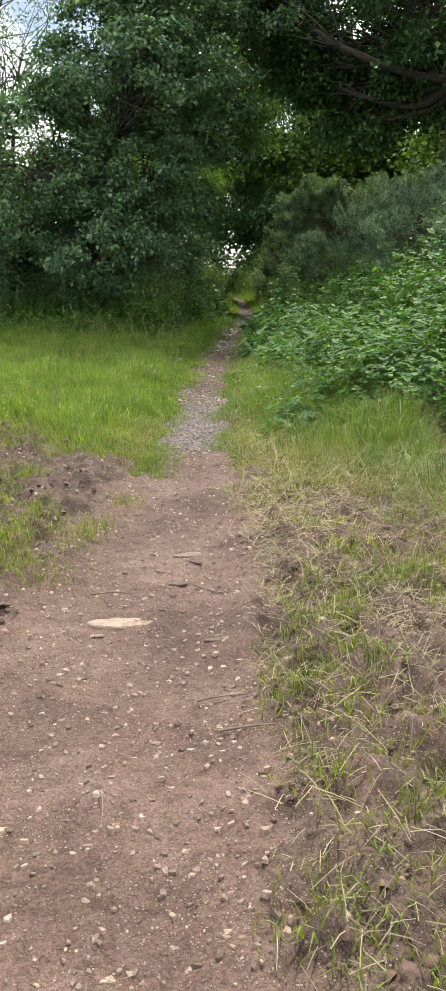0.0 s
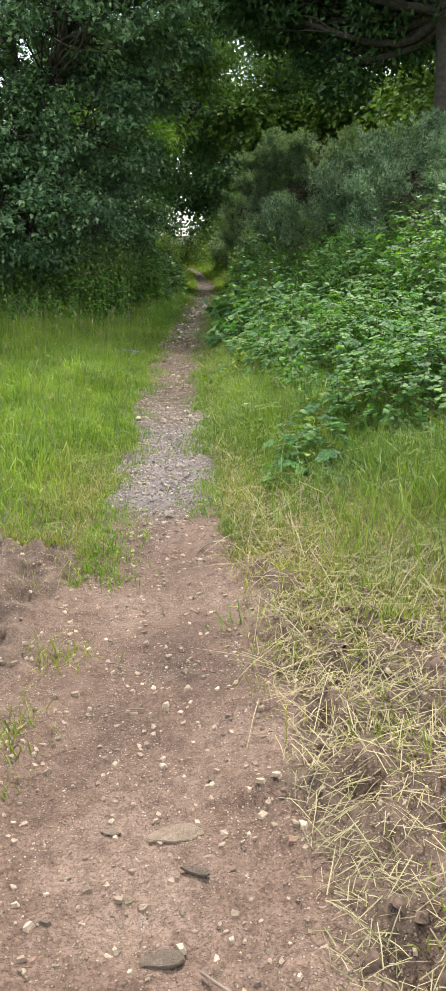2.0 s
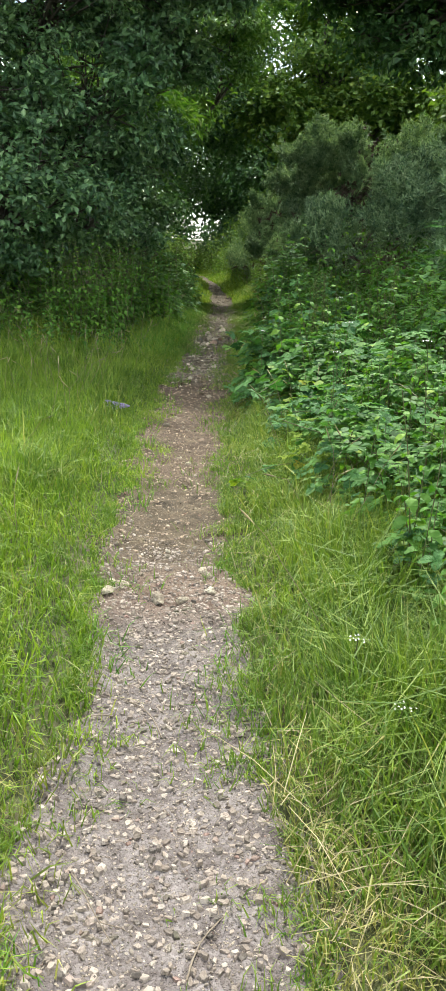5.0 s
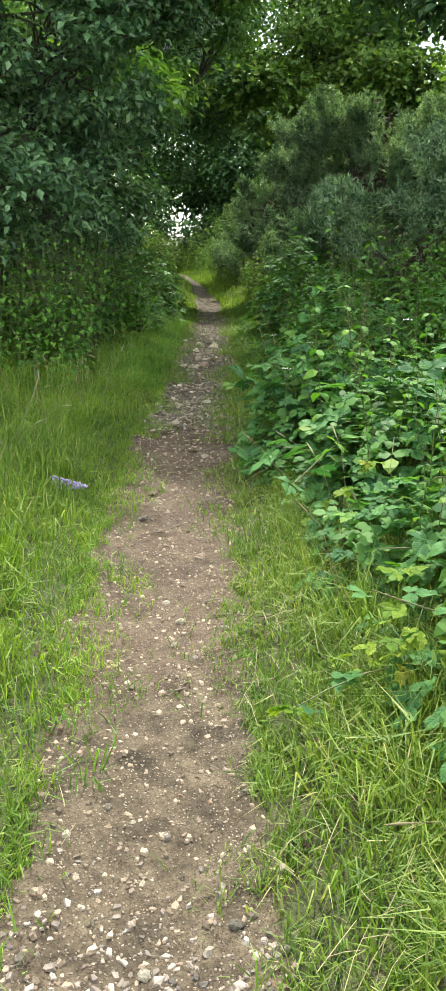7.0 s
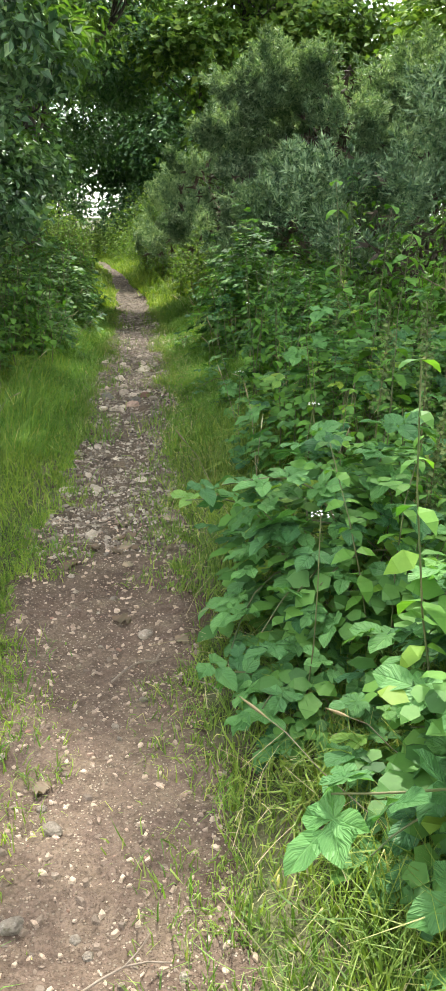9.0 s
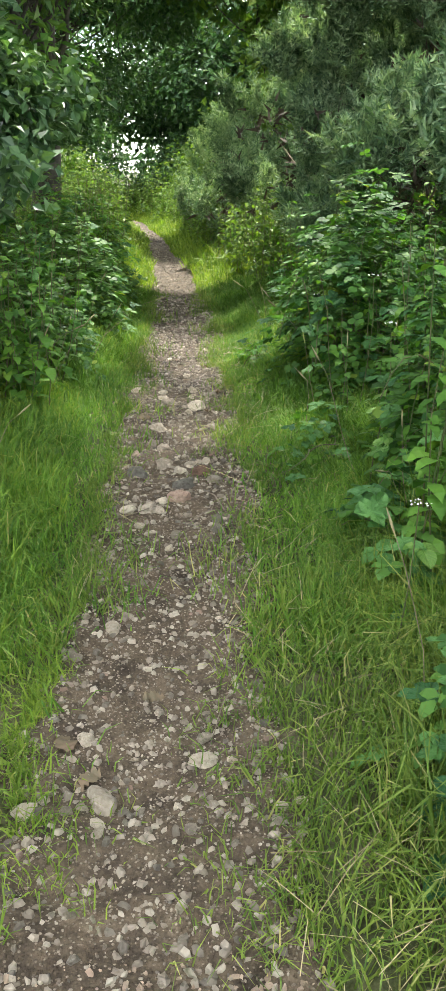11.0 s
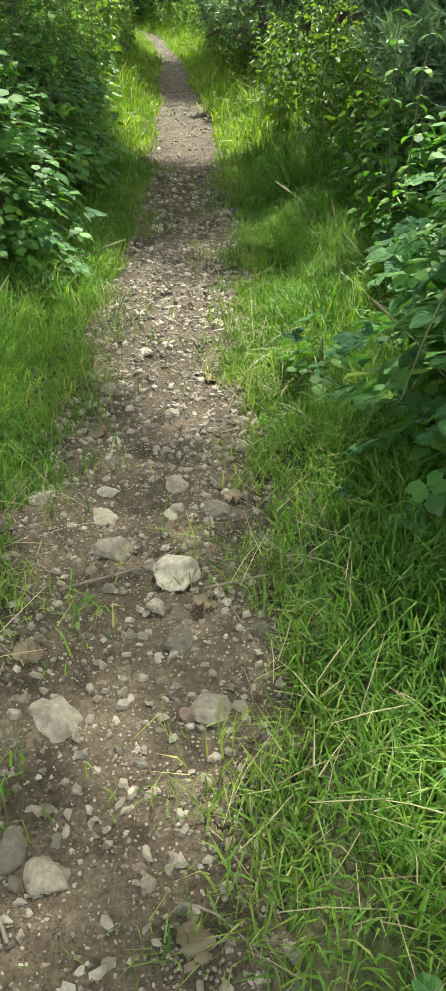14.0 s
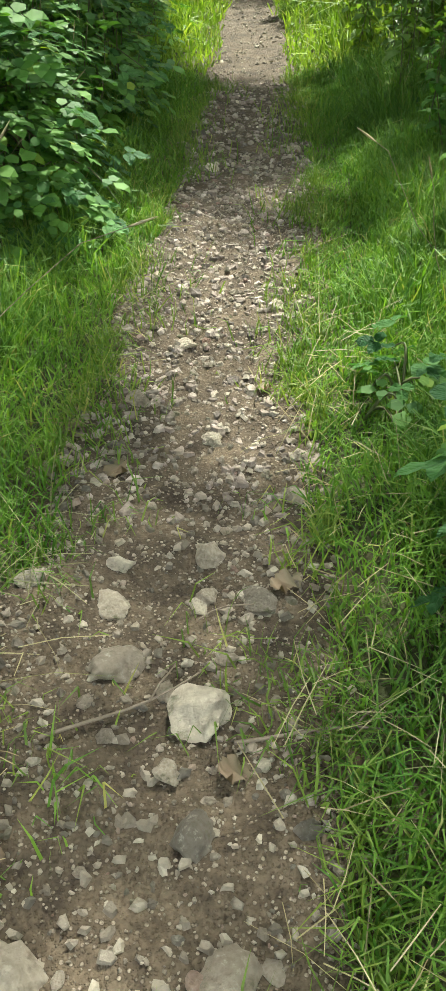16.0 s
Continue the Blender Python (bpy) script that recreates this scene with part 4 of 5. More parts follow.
# ---- brambles on the side of the field maple and gorse ----
BR = "green bramble thicket with toothed leaves beside the path"
for cx, cy, rx, ry, h, n, single, size, reach in (
    (2.15, 6.9, 0.60, 0.7, 0.72, 700, 60, 0.10, ()),
    (2.9, 7.9, 0.8, 0.9, 1.05, 800, 20, 0.105, ()),
    (1.45, 8.3, 0.75, 0.8, 0.70, 900, 120, 0.10, ()),
    (3.0, 10.2, 0.9, 1.1, 1.45, 900, 0, 0.115, ()),
    (2.9, 12.4, 0.9, 1.1, 1.60, 900, 0, 0.115, ()),
    (2.3, 8.9, 0.9, 1.0, 0.95, 800, 60, 0.105, ()),
    (1.35, 9.8, 0.75, 0.9, 0.85, 800, 110, 0.11, ()),
    (2.3, 10.8, 1.0, 1.1, 1.15, 900, 40, 0.11, ()),
    (1.15, 11.4, 0.65, 0.9, 0.80, 700, 130, 0.115, ((0.45, 11.3, 0.42),)),
    (0.95, 12.9, 0.55, 0.7, 0.70, 420, 190, 0.145, ((0.27, 12.7, 0.42), (0.33, 12.3, 0.35))),
    (0.74, 14.05, 0.48, 0.60, 0.72, 320, 180, 0.14, ((0.20, 14.4, 0.42), (0.27, 14.0, 0.60), (0.38, 13.9, 0.55), (0.45, 13.7, 0.35))),
    (2.0, 13.0, 0.9, 1.1, 1.15, 900, 40, 0.115, ()),
    (1.25, 15.6, 0.60, 0.9, 0.85, 700, 150, 0.12, ()),
    (2.2, 15.6, 0.8, 1.2, 1.1, 800, 30, 0.115, ()),
    (1.45, 17.5, 0.60, 0.9, 0.95, 700, 140, 0.12, ()),
    (1.32, 19.2, 0.52, 0.8, 1.25, 700, 230, 0.125, ((0.95, 18.6, 0.42), (0.9, 19.4, 0.3))),
    (0.86, 18.1, 0.18, 0.30, 0.20, 10, 16, 0.09, ((0.64, 17.65, 0.20),)),
    (0.45, 13.55, 0.22, 0.25, 0.22, 20, 34, 0.13, ((0.20, 13.62, 0.14), (0.34, 13.42, 0.14))),
    (0.60, 13.0, 0.20, 0.30, 0.28, 20, 24, 0.13, ()),
    (0.62, 7.5, 0.25, 0.35, 0.36, 50, 44, 0.10, ((0.34, 7.2, 0.17), (0.24, 7.0, 0.12))),
    (0.62, 12.3, 0.22, 0.3, 0.32, 20, 30, 0.12, ()),
    (0.80, 9.3, 0.28, 0.4, 0.40, 60, 40, 0.10, ()),
    (0.85, 16.9, 0.22, 0.4, 0.30, 30, 30, 0.12, ()),
    (0.84, 20.0, 0.12, 0.18, 0.20, 4, 12, 0.09, ()),
    (0.78, 10.7, 0.35, 0.5, 0.55, 160, 80, 0.10, ((0.34, 10.9, 0.45), (0.12, 10.8, 0.14))),
    (0.62, 11.9, 0.28, 0.4, 0.42, 60, 50, 0.115, ()),
    (1.75, 20.4, 0.65, 0.9, 1.05, 800, 130, 0.12, ()),
    (1.85, 22.3, 0.55, 0.9, 0.85, 600, 40, 0.12, ()),
    (2.0, 24.5, 0.55, 1.1, 0.80, 700, 0, 0.12, ()),
):
    bramble(cx, cy, rx, ry, h, n, single, size, BR, reach)
for cx, cy, rx, ry, h, single, size in ((0.52, 11.05, 0.20, 0.32, 0.40, 34, 0.085), (0.66, 7.75, 0.10, 0.12, 0.30, 8, 0.08), (0.14, 10.82, 0.08, 0.10, 0.12, 5, 0.07), (0.62, 12.35, 0.16, 0.22, 0.42, 20, 0.09), (1.15, 15.2, 0.22, 0.3, 0.95, 26, 0.09), (1.22, 19.3, 0.25, 0.4, 1.25, 36, 0.10)):
    bramble(cx, cy, rx, ry, h, 0, single, size, "young bramble shoot with yellow-green leaves", young=True)
for cx, cy, rx, ry, h, n, single, size in (
    (-1.15, 18.3, 0.5, 0.8, 0.60, 500, 70, 0.11), (-0.75, 19.9, 0.5, 0.8, 0.80, 700, 130, 0.115), (-0.48, 21.3, 0.48, 0.8, 0.95, 800, 140, 0.115),
    (-0.42, 22.9, 0.5, 0.9, 0.95, 800, 60, 0.115), (-0.45, 24.8, 0.55, 1.0, 0.95, 700, 0, 0.12), (-2.4, 18.2, 0.9, 0.6, 0.7, 700, 0, 0.11), (-4.0, 18.2, 1.0, 0.7, 0.75, 700, 0, 0.11)):
    bramble(cx, cy, rx, ry, h, n, single, size, "bramble and weeds on the shaded bank")

# ---- nettles and tall weeds ----


def band(n, x0, x1, y0, y1, keep):
    x, y = spread_xy(n, x0, x1, y0, y1, keep)
    return list(zip(x, y))


def off_left(x, y, a, b):
    l = path_edges(y)[0]
    return (x < l - a) & (x > l - b)


def off_right(x, y, a, b):
    r = path_edges(y)[1]
    return (x > r + a) & (x < r + b)


nettles("nettle_bed", "dense green nettle bed at the foot of hawthorns", band(1700, -7.0, -0.9, 16.2, 19.6, lambda x, y: off_left(x, y, 0.5, 9) & (y > 17.0 + 0.1 * np.abs(x + 1.5) + 1.6 * (fbm(x, y, 0.9, 5, 2) - 0.5))), 0.45, 1.15, 0.105)
nettles("nettle_bed", "low nettles and docks in front of the hedge", band(700, -6.5, -0.9, 14.8, 17.6, lambda x, y: off_left(x, y, 0.5, 9) & (y > 15.8 + 0.1 * np.abs(x + 1.5) + 2.2 * (fbm(x, y, 0.9, 5, 2) - 0.5))), 0.2, 0.55, 0.11, None, 6)
nettles("nettle_bed", "dense green nettles along the shaded bank", band(620, -1.9, 0.2, 18.0, 24, lambda x, y: off_left(x, y, 0.35, 1.5) & (fbm(x, y, 1.3, 29, 2) > 0.42)), 0.4, 1.05, 0.11)
nettles("nettle_bed", "sunlit yellow-green weeds along the far bank", band(1500, -2.0, 0.5, 23, 34, lambda x, y: off_left(x, y, 0.4, 1.9)), 0.5, 1.15, 0.11, M_BRIGHT, template=(LEAF, LEAF_F))
nettles("nettle_bed", "sunlit yellow-green weeds under the gorse", band(1500, 0.8, 3.0, 23, 36, lambda x, y: off_right(x, y, 0.40, 1.7)), 0.5, 1.1, 0.11, M_BRIGHT, template=(LEAF, LEAF_F))
nettles("nettle_bed", "green nettles growing through the brambles", band(520, 0.5, 2.2, 13.0, 23.0, lambda x, y: off_right(x, y, 0.5, 1.6)), 0.5, 1.05, 0.10)
nettles("nettle_bed", "nettles among tall grass beside the path", band(260, 0.4, 2.2, 8.0, 13.0, lambda x, y: off_right(x, y, 0.6, 1.8)), 0.4, 0.8, 0.09)
nettles("nettle_bed", "leafy shade plants at the end of the path", band(900, -3.2, 3.2, 36, 44, lambda x, y: (x < path_edges(y)[0] - 0.2) | (x > path_edges(y)[1] + 0.2)), 0.6, 1.3, 0.16, M_BRIGHT, template=(LEAF, LEAF_F))
nettles("nettle_bed", "shaded nettles and weeds beneath the gorse", band(900, 1.9, 4.6, 10.5, 22.5, lambda x, y: off_right(x, y, 1.5, 4.4)), 0.6, 1.2, 0.13)
nettles("tall_nettle", "tall single nettles with drooping leaves", [(1.25, 15.2), (1.38, 15.35), (1.12, 15.0), (1.22, 18.9), (1.3, 19.2), (1.18, 19.4)], 1.3, 1.5, 0.13, None, 12)

# ---- grass ----


def bare(x, y):
    return mud_mask(x, y)


reseed(2.0)
x, y = spread_xy(200000, -8.5, -0.3, 4.5, 19.2, lambda x, y: (step(4.8, 7.6, y + 1.8 * (fbm(x, y, 0.8, 83, 3) - 0.5)) * step(-8.4, -6.2, x + 2.0 * (fbm(x, y, 0.7, 84, 3) - 0.5)) > rng.uniform(0, 1, len(x))) & (rng.uniform(0, 1, len(x)) > bare(x, y) * 1.25) & off_left(x, y, -0.03, 9) & (rng.uniform(0, 1, len(x)) < 0.3 + 0.7 * step(-7.2, -4.6, x)) & (rng.uniform(0, 1, len(x)) < 0.6 + 0.4 * step(0, 0.5, path_edges(y)[0] - x)))
grass("grass", "lush yellow-green meadow grass beside the path", x, y, 0.10, 0.34, 0.0062, M_GRASS, (0.25, 0.3, 0.3, 0.15), clump=1)
x, y = spread_xy(135000, 0.0, 2.2, 4.6, 17.0, lambda x, y: (rng.uniform(0, 1, len(x)) > bare(x, y) * 1.2) & off_right(x, y, -0.02, 1.5) & (rng.uniform(0, 1, len(x)) < 0.08 + 0.92 * step(6.8, 8.2, y + 0.9 * (x - 0.4))) & (rng.uniform(0, 1, len(x)) < 0.55 + 0.45 * step(0, 0.25, x - path_edges(y)[1])))
grass("grass", "tall green verge grass under the brambles", x, y, 0.12, 0.38, 0.0052, M_MIXED, (0.2, 0.3, 0.3, 0.2), clump=1)
x, y = spread_xy(95000, 0.3, 1.9, 16.4, 24.0, lambda x, y: off_right(x, y, -0.02, 0.95) & (rng.uniform(0, 1, len(x)) < 0.55 + 0.45 * step(0, 0.25, x - path_edges(y)[1])))
grass("grass", "long green grass leaning over the stony path", x, y, 0.08, 0.27, 0.0052, M_VERGE, (0.15, 0.25, 0.3, 0.3), clump=1, blades=LONG_BLADES)
x, y = spread_xy(72000, -1.1, 0.4, 16.4, 24.0, lambda x, y: off_left(x, y, -0.02, 0.55) & (rng.uniform(0, 1, len(x)) < 0.55 + 0.45 * step(0, 0.2, path_edges(y)[0] - x)))
grass("grass", "long green grass on the shaded bank", x, y, 0.08, 0.29, 0.0052, M_VERGE, (0.2, 0.3, 0.3, 0.2), clump=1, blades=LONG_BLADES)
x, y = spread_xy(52000, -1.2, 2.2, 24.0, 43.0, lambda x, y: off_left(x, y, -0.04, 0.8) | off_right(x, y, -0.04, 0.8))
grass("grass", "sunlit bright grass along the far path", x, y, 0.18, 0.45, 0.012, M_GRASS, clump=1)
x, y = spread_xy(60000, -30, 30, -25, 60, lambda x, y: (bare(x, y) < 0.3) & ((x < -5.2) | (x > 3.2) | (y < -2.8) | (y > 44)))
grass("grass", "rough field grass away from the path", x, y, 0.2, 0.5, 0.03, M_GRASS)


x, y = spread_xy(50000, -3.6, -0.5, 5.2, 10.4, lambda x, y: off_left(x, y, -0.02, 9) & (rng.uniform(0, 1, len(x)) < step(-0.7, 0.9, y - meadow_edge(x) + 1.6 * (fbm(x, y, 2.5, 3, 3) - 0.5)) * step(2.2, 1.0, y - meadow_edge(x))))
grass("dry_grass", "trampled yellowish grass at the meadow edge", x, y, 0.05, 0.17, 0.0038, M_DRY, (0.1, 0.2, 0.3, 0.4))
x, y = spread_xy(40000, 0.05, 2.4, 3.6, 9.2, lambda x, y: off_right(x, y, -0.02, 1.8) & (rng.uniform(0, 1, len(x)) < step(4.6, 6.8, y + 0.8 * x + 2.0 * (fbm(x, y, 2.2, 4, 3) - 0.5)) * step(9.2, 7.6, y)))
grass("dry_grass", "pale dry grass between mud and brambles", x, y, 0.03, 0.15, 0.0036, M_DRY, (0.05, 0.15, 0.3, 0.5))


def on_mud(x, y):
    return path_height(x, y)[0]


def tufts(n, x0, x1, y0, y1, per, keep, h0, h1, mat, label):
    cx, cy = spread_xy(n, x0, x1, y0, y1, keep)
    k = np.repeat(np.arange(len(cx)), per)
    x, y = cx[k] + rng.normal(0, 0.05, len(k)), cy[k] + rng.normal(0, 0.05, len(k))
    grass("grass_tuft", label, x, y, h0, h1, 0.005, mat, (0.2, 0.3, 0.3, 0.2), z=on_mud(x, y))


tufts(760, 0.12, 2.6, 0.2, 6.8, 36, lambda x, y: (bare(x, y) > 0.3) & off_right(x, y, 0.0, 9) & (fbm(x, y, 1.3, 12, 3) > 0.40 + 0.13 * step(0.4, 0.8, x)), 0.03, 0.11, M_TUFT, "short grass tufts in the churned mud")
tufts(2000, -3.2, -0.5, 0.6, 9.0, 24, lambda x, y: (bare(x, y) > 0.3) & off_left(x, y, -0.1, 9) & (fbm(x, y, 1.2, 14, 3) > 0.52 - 0.11 * step(4.5, 7.0, y)), 0.04, 0.13, M_TUFT, "thin grass tufts in the muddy ground")
tufts(620, -0.7, 1.0, 5.5, 21.5, 16, lambda x, y: (off_left(x, y, -0.17, 0.02) | off_right(x, y, -0.15, 0.02)) & (fbm(x, y, 2.6, 21, 3) > 0.46), 0.03, 0.13, M_VERGE, "small grass tufts at the path edge")


def creeping_edge(n, side, y0, y1, reach, h0, h1, mat, label):
    """Thin grass that creeps from the verge over the trodden edge."""
    y = rng.uniform(y0, y1, n)
    edge = path_edges(y)[side]
    depth = rng.exponential(reach, n) * (0.3 + 1.5 * step(0.38, 0.62, fbm(0 * y + side * 7, y, 2.4, 61, 3)))
    x = edge + (depth - 0.03) * (1 if side == 0 else -1)
    k = (np.abs(x - edge) < 0.30) & (fbm(x, y, 9, 63, 2) > 0.40)
    grass("grass_tuft", label, x[k], y[k], h0, h1, 0.0042, mat, (0.15, 0.25, 0.3, 0.3), z=on_mud(x[k], y[k]))


creeping_edge(17000, 0, 6.0, 16.5, 0.075, 0.02, 0.10, M_GRASS, "short grass creeping over the meadow edge of the path")
creeping_edge(15000, 1, 6.6, 16.5, 0.05, 0.02, 0.11, M_MIXED, "short grass creeping over the bramble edge of the path")
creeping_edge(8000, 0, 16.5, 24, 0.05, 0.03, 0.14, M_MIXED, "soft grass leaning over the stony edge of the shaded bank")
creeping_edge(9000, 1, 16.5, 24, 0.06, 0.03, 0.14, M_MIXED, "soft grass leaning over the stony edge of the path")


def straw(n, x0, x1, y0, y1, keep, label, l0=0.10, l1=0.38, zf=None, width=0.0026):
    x, y = spread_xy(n, x0, x1, y0, y1, keep)
    n = len(x)
    z = (zf or on_mud)(x, y) + rng.uniform(0.006, 0.05, n)
    a = rng.normal(0.3, 1.2, n)
    tip = np.stack([np.cos(a), np.sin(a), rng.normal(0, 0.10, n)], -1)
    L = rng.uniform(l0, l1, n) * rng.uniform(0.5, 1, n)
    tv = np.array([(-0.5, 0, 0), (0.5, 0, 0), (0.5, 0.5, 0.06), (-0.5, 0.5, 0.06), (0.3, 1, 0), (-0.3, 1, 0)])
    tf = np.array([(0, 1, 2), (0, 2, 3), (3, 2, 4), (3, 4, 5)])
    v, f = scatter(tv, tf, np.stack([x, y, z], -1), turns(np.stack([rng.normal(0, 0.5, n), rng.normal(0, 0.5, n), np.ones(n)], -1), tip), np.stack([np.full(n, width), L, L], -1))
    ob = piece("straw", mesh_np("straw", v, f, M_STRAW))
    return tagged(ob, label, "straw", kind="stuff")


straw(42000, 0.1, 2.6, 0.4, 8.0, lambda x, y: off_right(x, y, 0.0, 9) & (rng.uniform(0, 1, len(x)) < 0.25 + 0.75 * step(2.2, 4.4, y) * (fbm(x, y, 1.1, 33, 3) > 0.40)), "dry cut straw strewn over mud", 0.03, 0.17, zf=lambda x, y: np.maximum(on_mud(x, y), land(x, y) - 0.12))
straw(4200, 0.0, 1.4, 6.5, 20.5, lambda x, y: off_right(x, y, -0.06, 0.35), "dry grass stalks lying at the path edge", 0.06, 0.22, zf=lambda x, y: land(x, y) + 0.04, width=0.0018)
straw(3600, 0.0, 2.2, 4.6, 8.4, lambda x, y: off_right(x, y, -0.02, 9) & (fbm(x, y, 1.4, 37, 3) > 0.42), "long pale straw lying flat on the verge", 0.15, 0.45, zf=lambda x, y: land(x, y) + 0.05 * rng.uniform(0, 1, len(x)), width=0.0024)
straw(1800, -0.3, 1.1, 16.5, 21.0, lambda x, y: off_left(x, y, -0.12, 0.2) | off_right(x, y, -0.12, 0.3), "dry stalks lying on the stony path edge", 0.05, 0.25, width=0.002)
straw(500, -1.2, 0.3, 3.0, 20.0, lambda x, y: off_left(x, y, -0.12, 0.25), "dry grass stalks at the path edge", 0.06, 0.2, zf=lambda x, y: land(x, y) + 0.02, width=0.0018)

x, y = spread_xy(42000, -1.6, 0.1, 8.0, 17.0, lambda x, y: off_left(x, y, -0.03, 0.85) & (rng.uniform(0, 1, len(x)) < 0.75 + 0.5 * (fbm(x, y, 3.0, 66, 2) - 0.5)))
grass("grass", "dense soft grass at the meadow side of the path", x, y, 0.08, 0.26, 0.0055, M_MIXED, (0.2, 0.3, 0.3, 0.2), clump=1)

# seed heads of taller grasses
def seed_heads(n, x0, x1, y0, y1, keep):
    x, y = spread_xy(n, x0, x1, y0, y1, keep)
    parts, heads = [], []
    for a, b in zip(x, y):
        z = float(land(a, b))
        h = rng.uniform(0.35, 0.6)
        lean = rng.normal(0, 0.18, 2)
        p = bent((a, b, z), (a + lean[0], b + lean[1], z + h), 0, 0.05, 6)
        p[-1, 2] -= 0.05
        parts.append(tube(p, np.linspace(0.0018, 0.001, 6), 3))
        d = unit(p[-1] - p[-2])
        q = p[-1] + np.linspace(-0.02, 0.06, 5)[:, None] * d
        heads.append(tube(q, np.array([0.001, 0.0032, 0.004, 0.0026, 0.001]), 4))
    root = new("tall_grass")
    tagged(root, "pale seed heads of tall grass beside the path", "grass", kind="stuff")
    for nm, pp in (("stalks", parts), ("seed_heads", heads)):
        v, f = merge(pp)
        piece(nm, mesh_np(nm, v, f, M_DRYSTEM if nm == "stalks" else M_STRAW, True), root)


seed_heads(700, -3.5, 1.8, 7.5, 22, lambda x, y: (off_right(x, y, 0.3, 1.0) | off_left(x, y, 0.3, 2.5)) & (bare(x, y) < 0.2))

# ---- buddleia with lilac flowers ----
budd = tree("buddleia_bush", "buddleia with long pale leaves and lilac flower spikes", (-1.5, 23.2, 0.2), 3.4, 0.06,
            [(-0.9, 23.0, 3.2, 0.7, 0.8, 0.7), (-0.45, 23.6, 3.9, 0.6, 0.7, 0.5), (-1.5, 22.7, 2.3, 0.7, 0.7, 0.7), (-1.7, 23.4, 3.8, 0.8, 0.8, 0.7)],
            M_BUDD, 40, 16, 0.20, 0.21, 0.05, 0.2, template=(LEAF6, LEAF6_F), hang=0.5, category="shrub")
fl = []
for k in range(90):
    t = k / 90
    a = k * 2.4
    fl.append((0.045 * (1 - t) ** 0.8 * np.cos(a), 0.045 * (1 - t) ** 0.8 * np.sin(a), t * 0.24))
fl = np.array(fl)
v, f = scatter(*BEAD, fl, random_turn(90, 1.0), rng.uniform(0.014, 0.024, 90))
spike = mesh_np("flower_spike", v, f, M_PURPLE, True)
for x, y, z, rx, ry in ((-0.25, 23.7, 4.15, 20, 35), (-0.55, 23.2, 4.3, -15, 20), (-0.75, 22.5, 3.3, 40, 10), (-1.2, 22.3, 3.0, 30, -40), (-0.35, 23.1, 3.5, 60, 20)):
    ob = piece("flower_spike", spike, budd, "lilac flower spike")
    ob.matrix_basis = pose(x + 1.5, y - 23.2, z - 0.2, rx, ry, 0)
drop = piece("fallen_flower", spike)
drop.matrix_world = pose(-0.86, 13.3, float(land(-0.8, 13.3)) + 0.05, 85, 0, 60)
tagged(drop, "faded lilac buddleia flower fallen on grass", "flower")

# ---- docks ----
def dock(x, y, h, lean):
    """A tall dock: a ribbed stem, whorls of brown-green seeds and long leaves below."""
    g = float(land(x, y))
    reseed(x, y, h)
    root = new("dock_plant")
    root.location = (x, y, g)
    tagged(root, "tall dock with brownish seed whorls among brambles", "dock", group="docks among the brambles")
    p = bent((0, 0, 0), (lean, -0.03, h), 0, 0.03, 9)
    piece("stem", mesh_np("stem", *tube(p, np.linspace(0.006, 0.002, 9), 5), M_CANE, True), root)
    t = np.linspace(0, 1, 9)
    n = 260
    k = np.round(rng.uniform(0.58, 1.0, n) * 26) / 26
    c = np.stack([np.interp(k, t, p[:, i]) for i in range(3)], -1) + rng.normal(0, 1, (n, 3)) * (0.026 * (1.15 - k) + 0.006)[:, None]
    tagged(piece("seed_whorls", mesh_np("seed_whorls", *scatter(LEAF, LEAF_F, c, random_turn(n, 1.2), rng.uniform(0.012, 0.022, n)), M_DOCK), root, "brown-green seed whorls"), kind="stuff")
    for q in range(9):
        s = 0.10 + 0.5 * q / 9
        a = q * 2.4
        L = 0.20 * (1.1 - s)
        at = np.array([[np.interp(s, t, p[:, i]) for i in range(3)]])
        v, f = scatter(LEAF6, LEAF6_F, at, turns(np.array([[0.5 * np.cos(a), 0.5 * np.sin(a), 1.0]]), np.array([[np.cos(a), np.sin(a), -0.2]])), np.array([[L * 0.3, L, L]]))
        piece("leaf", mesh_np("leaf", v, f, M_NETTLE), root)


for x, y, h, lean in ((1.03, 14.8, 1.05, 0.04), (1.15, 14.5, 1.10, -0.05), (1.5, 13.6, 1.15, 0.06), (0.98, 13.9, 0.85, -0.03), (1.3, 16.4, 1.2, 0.05)):
    dock(x, y, h, lean)

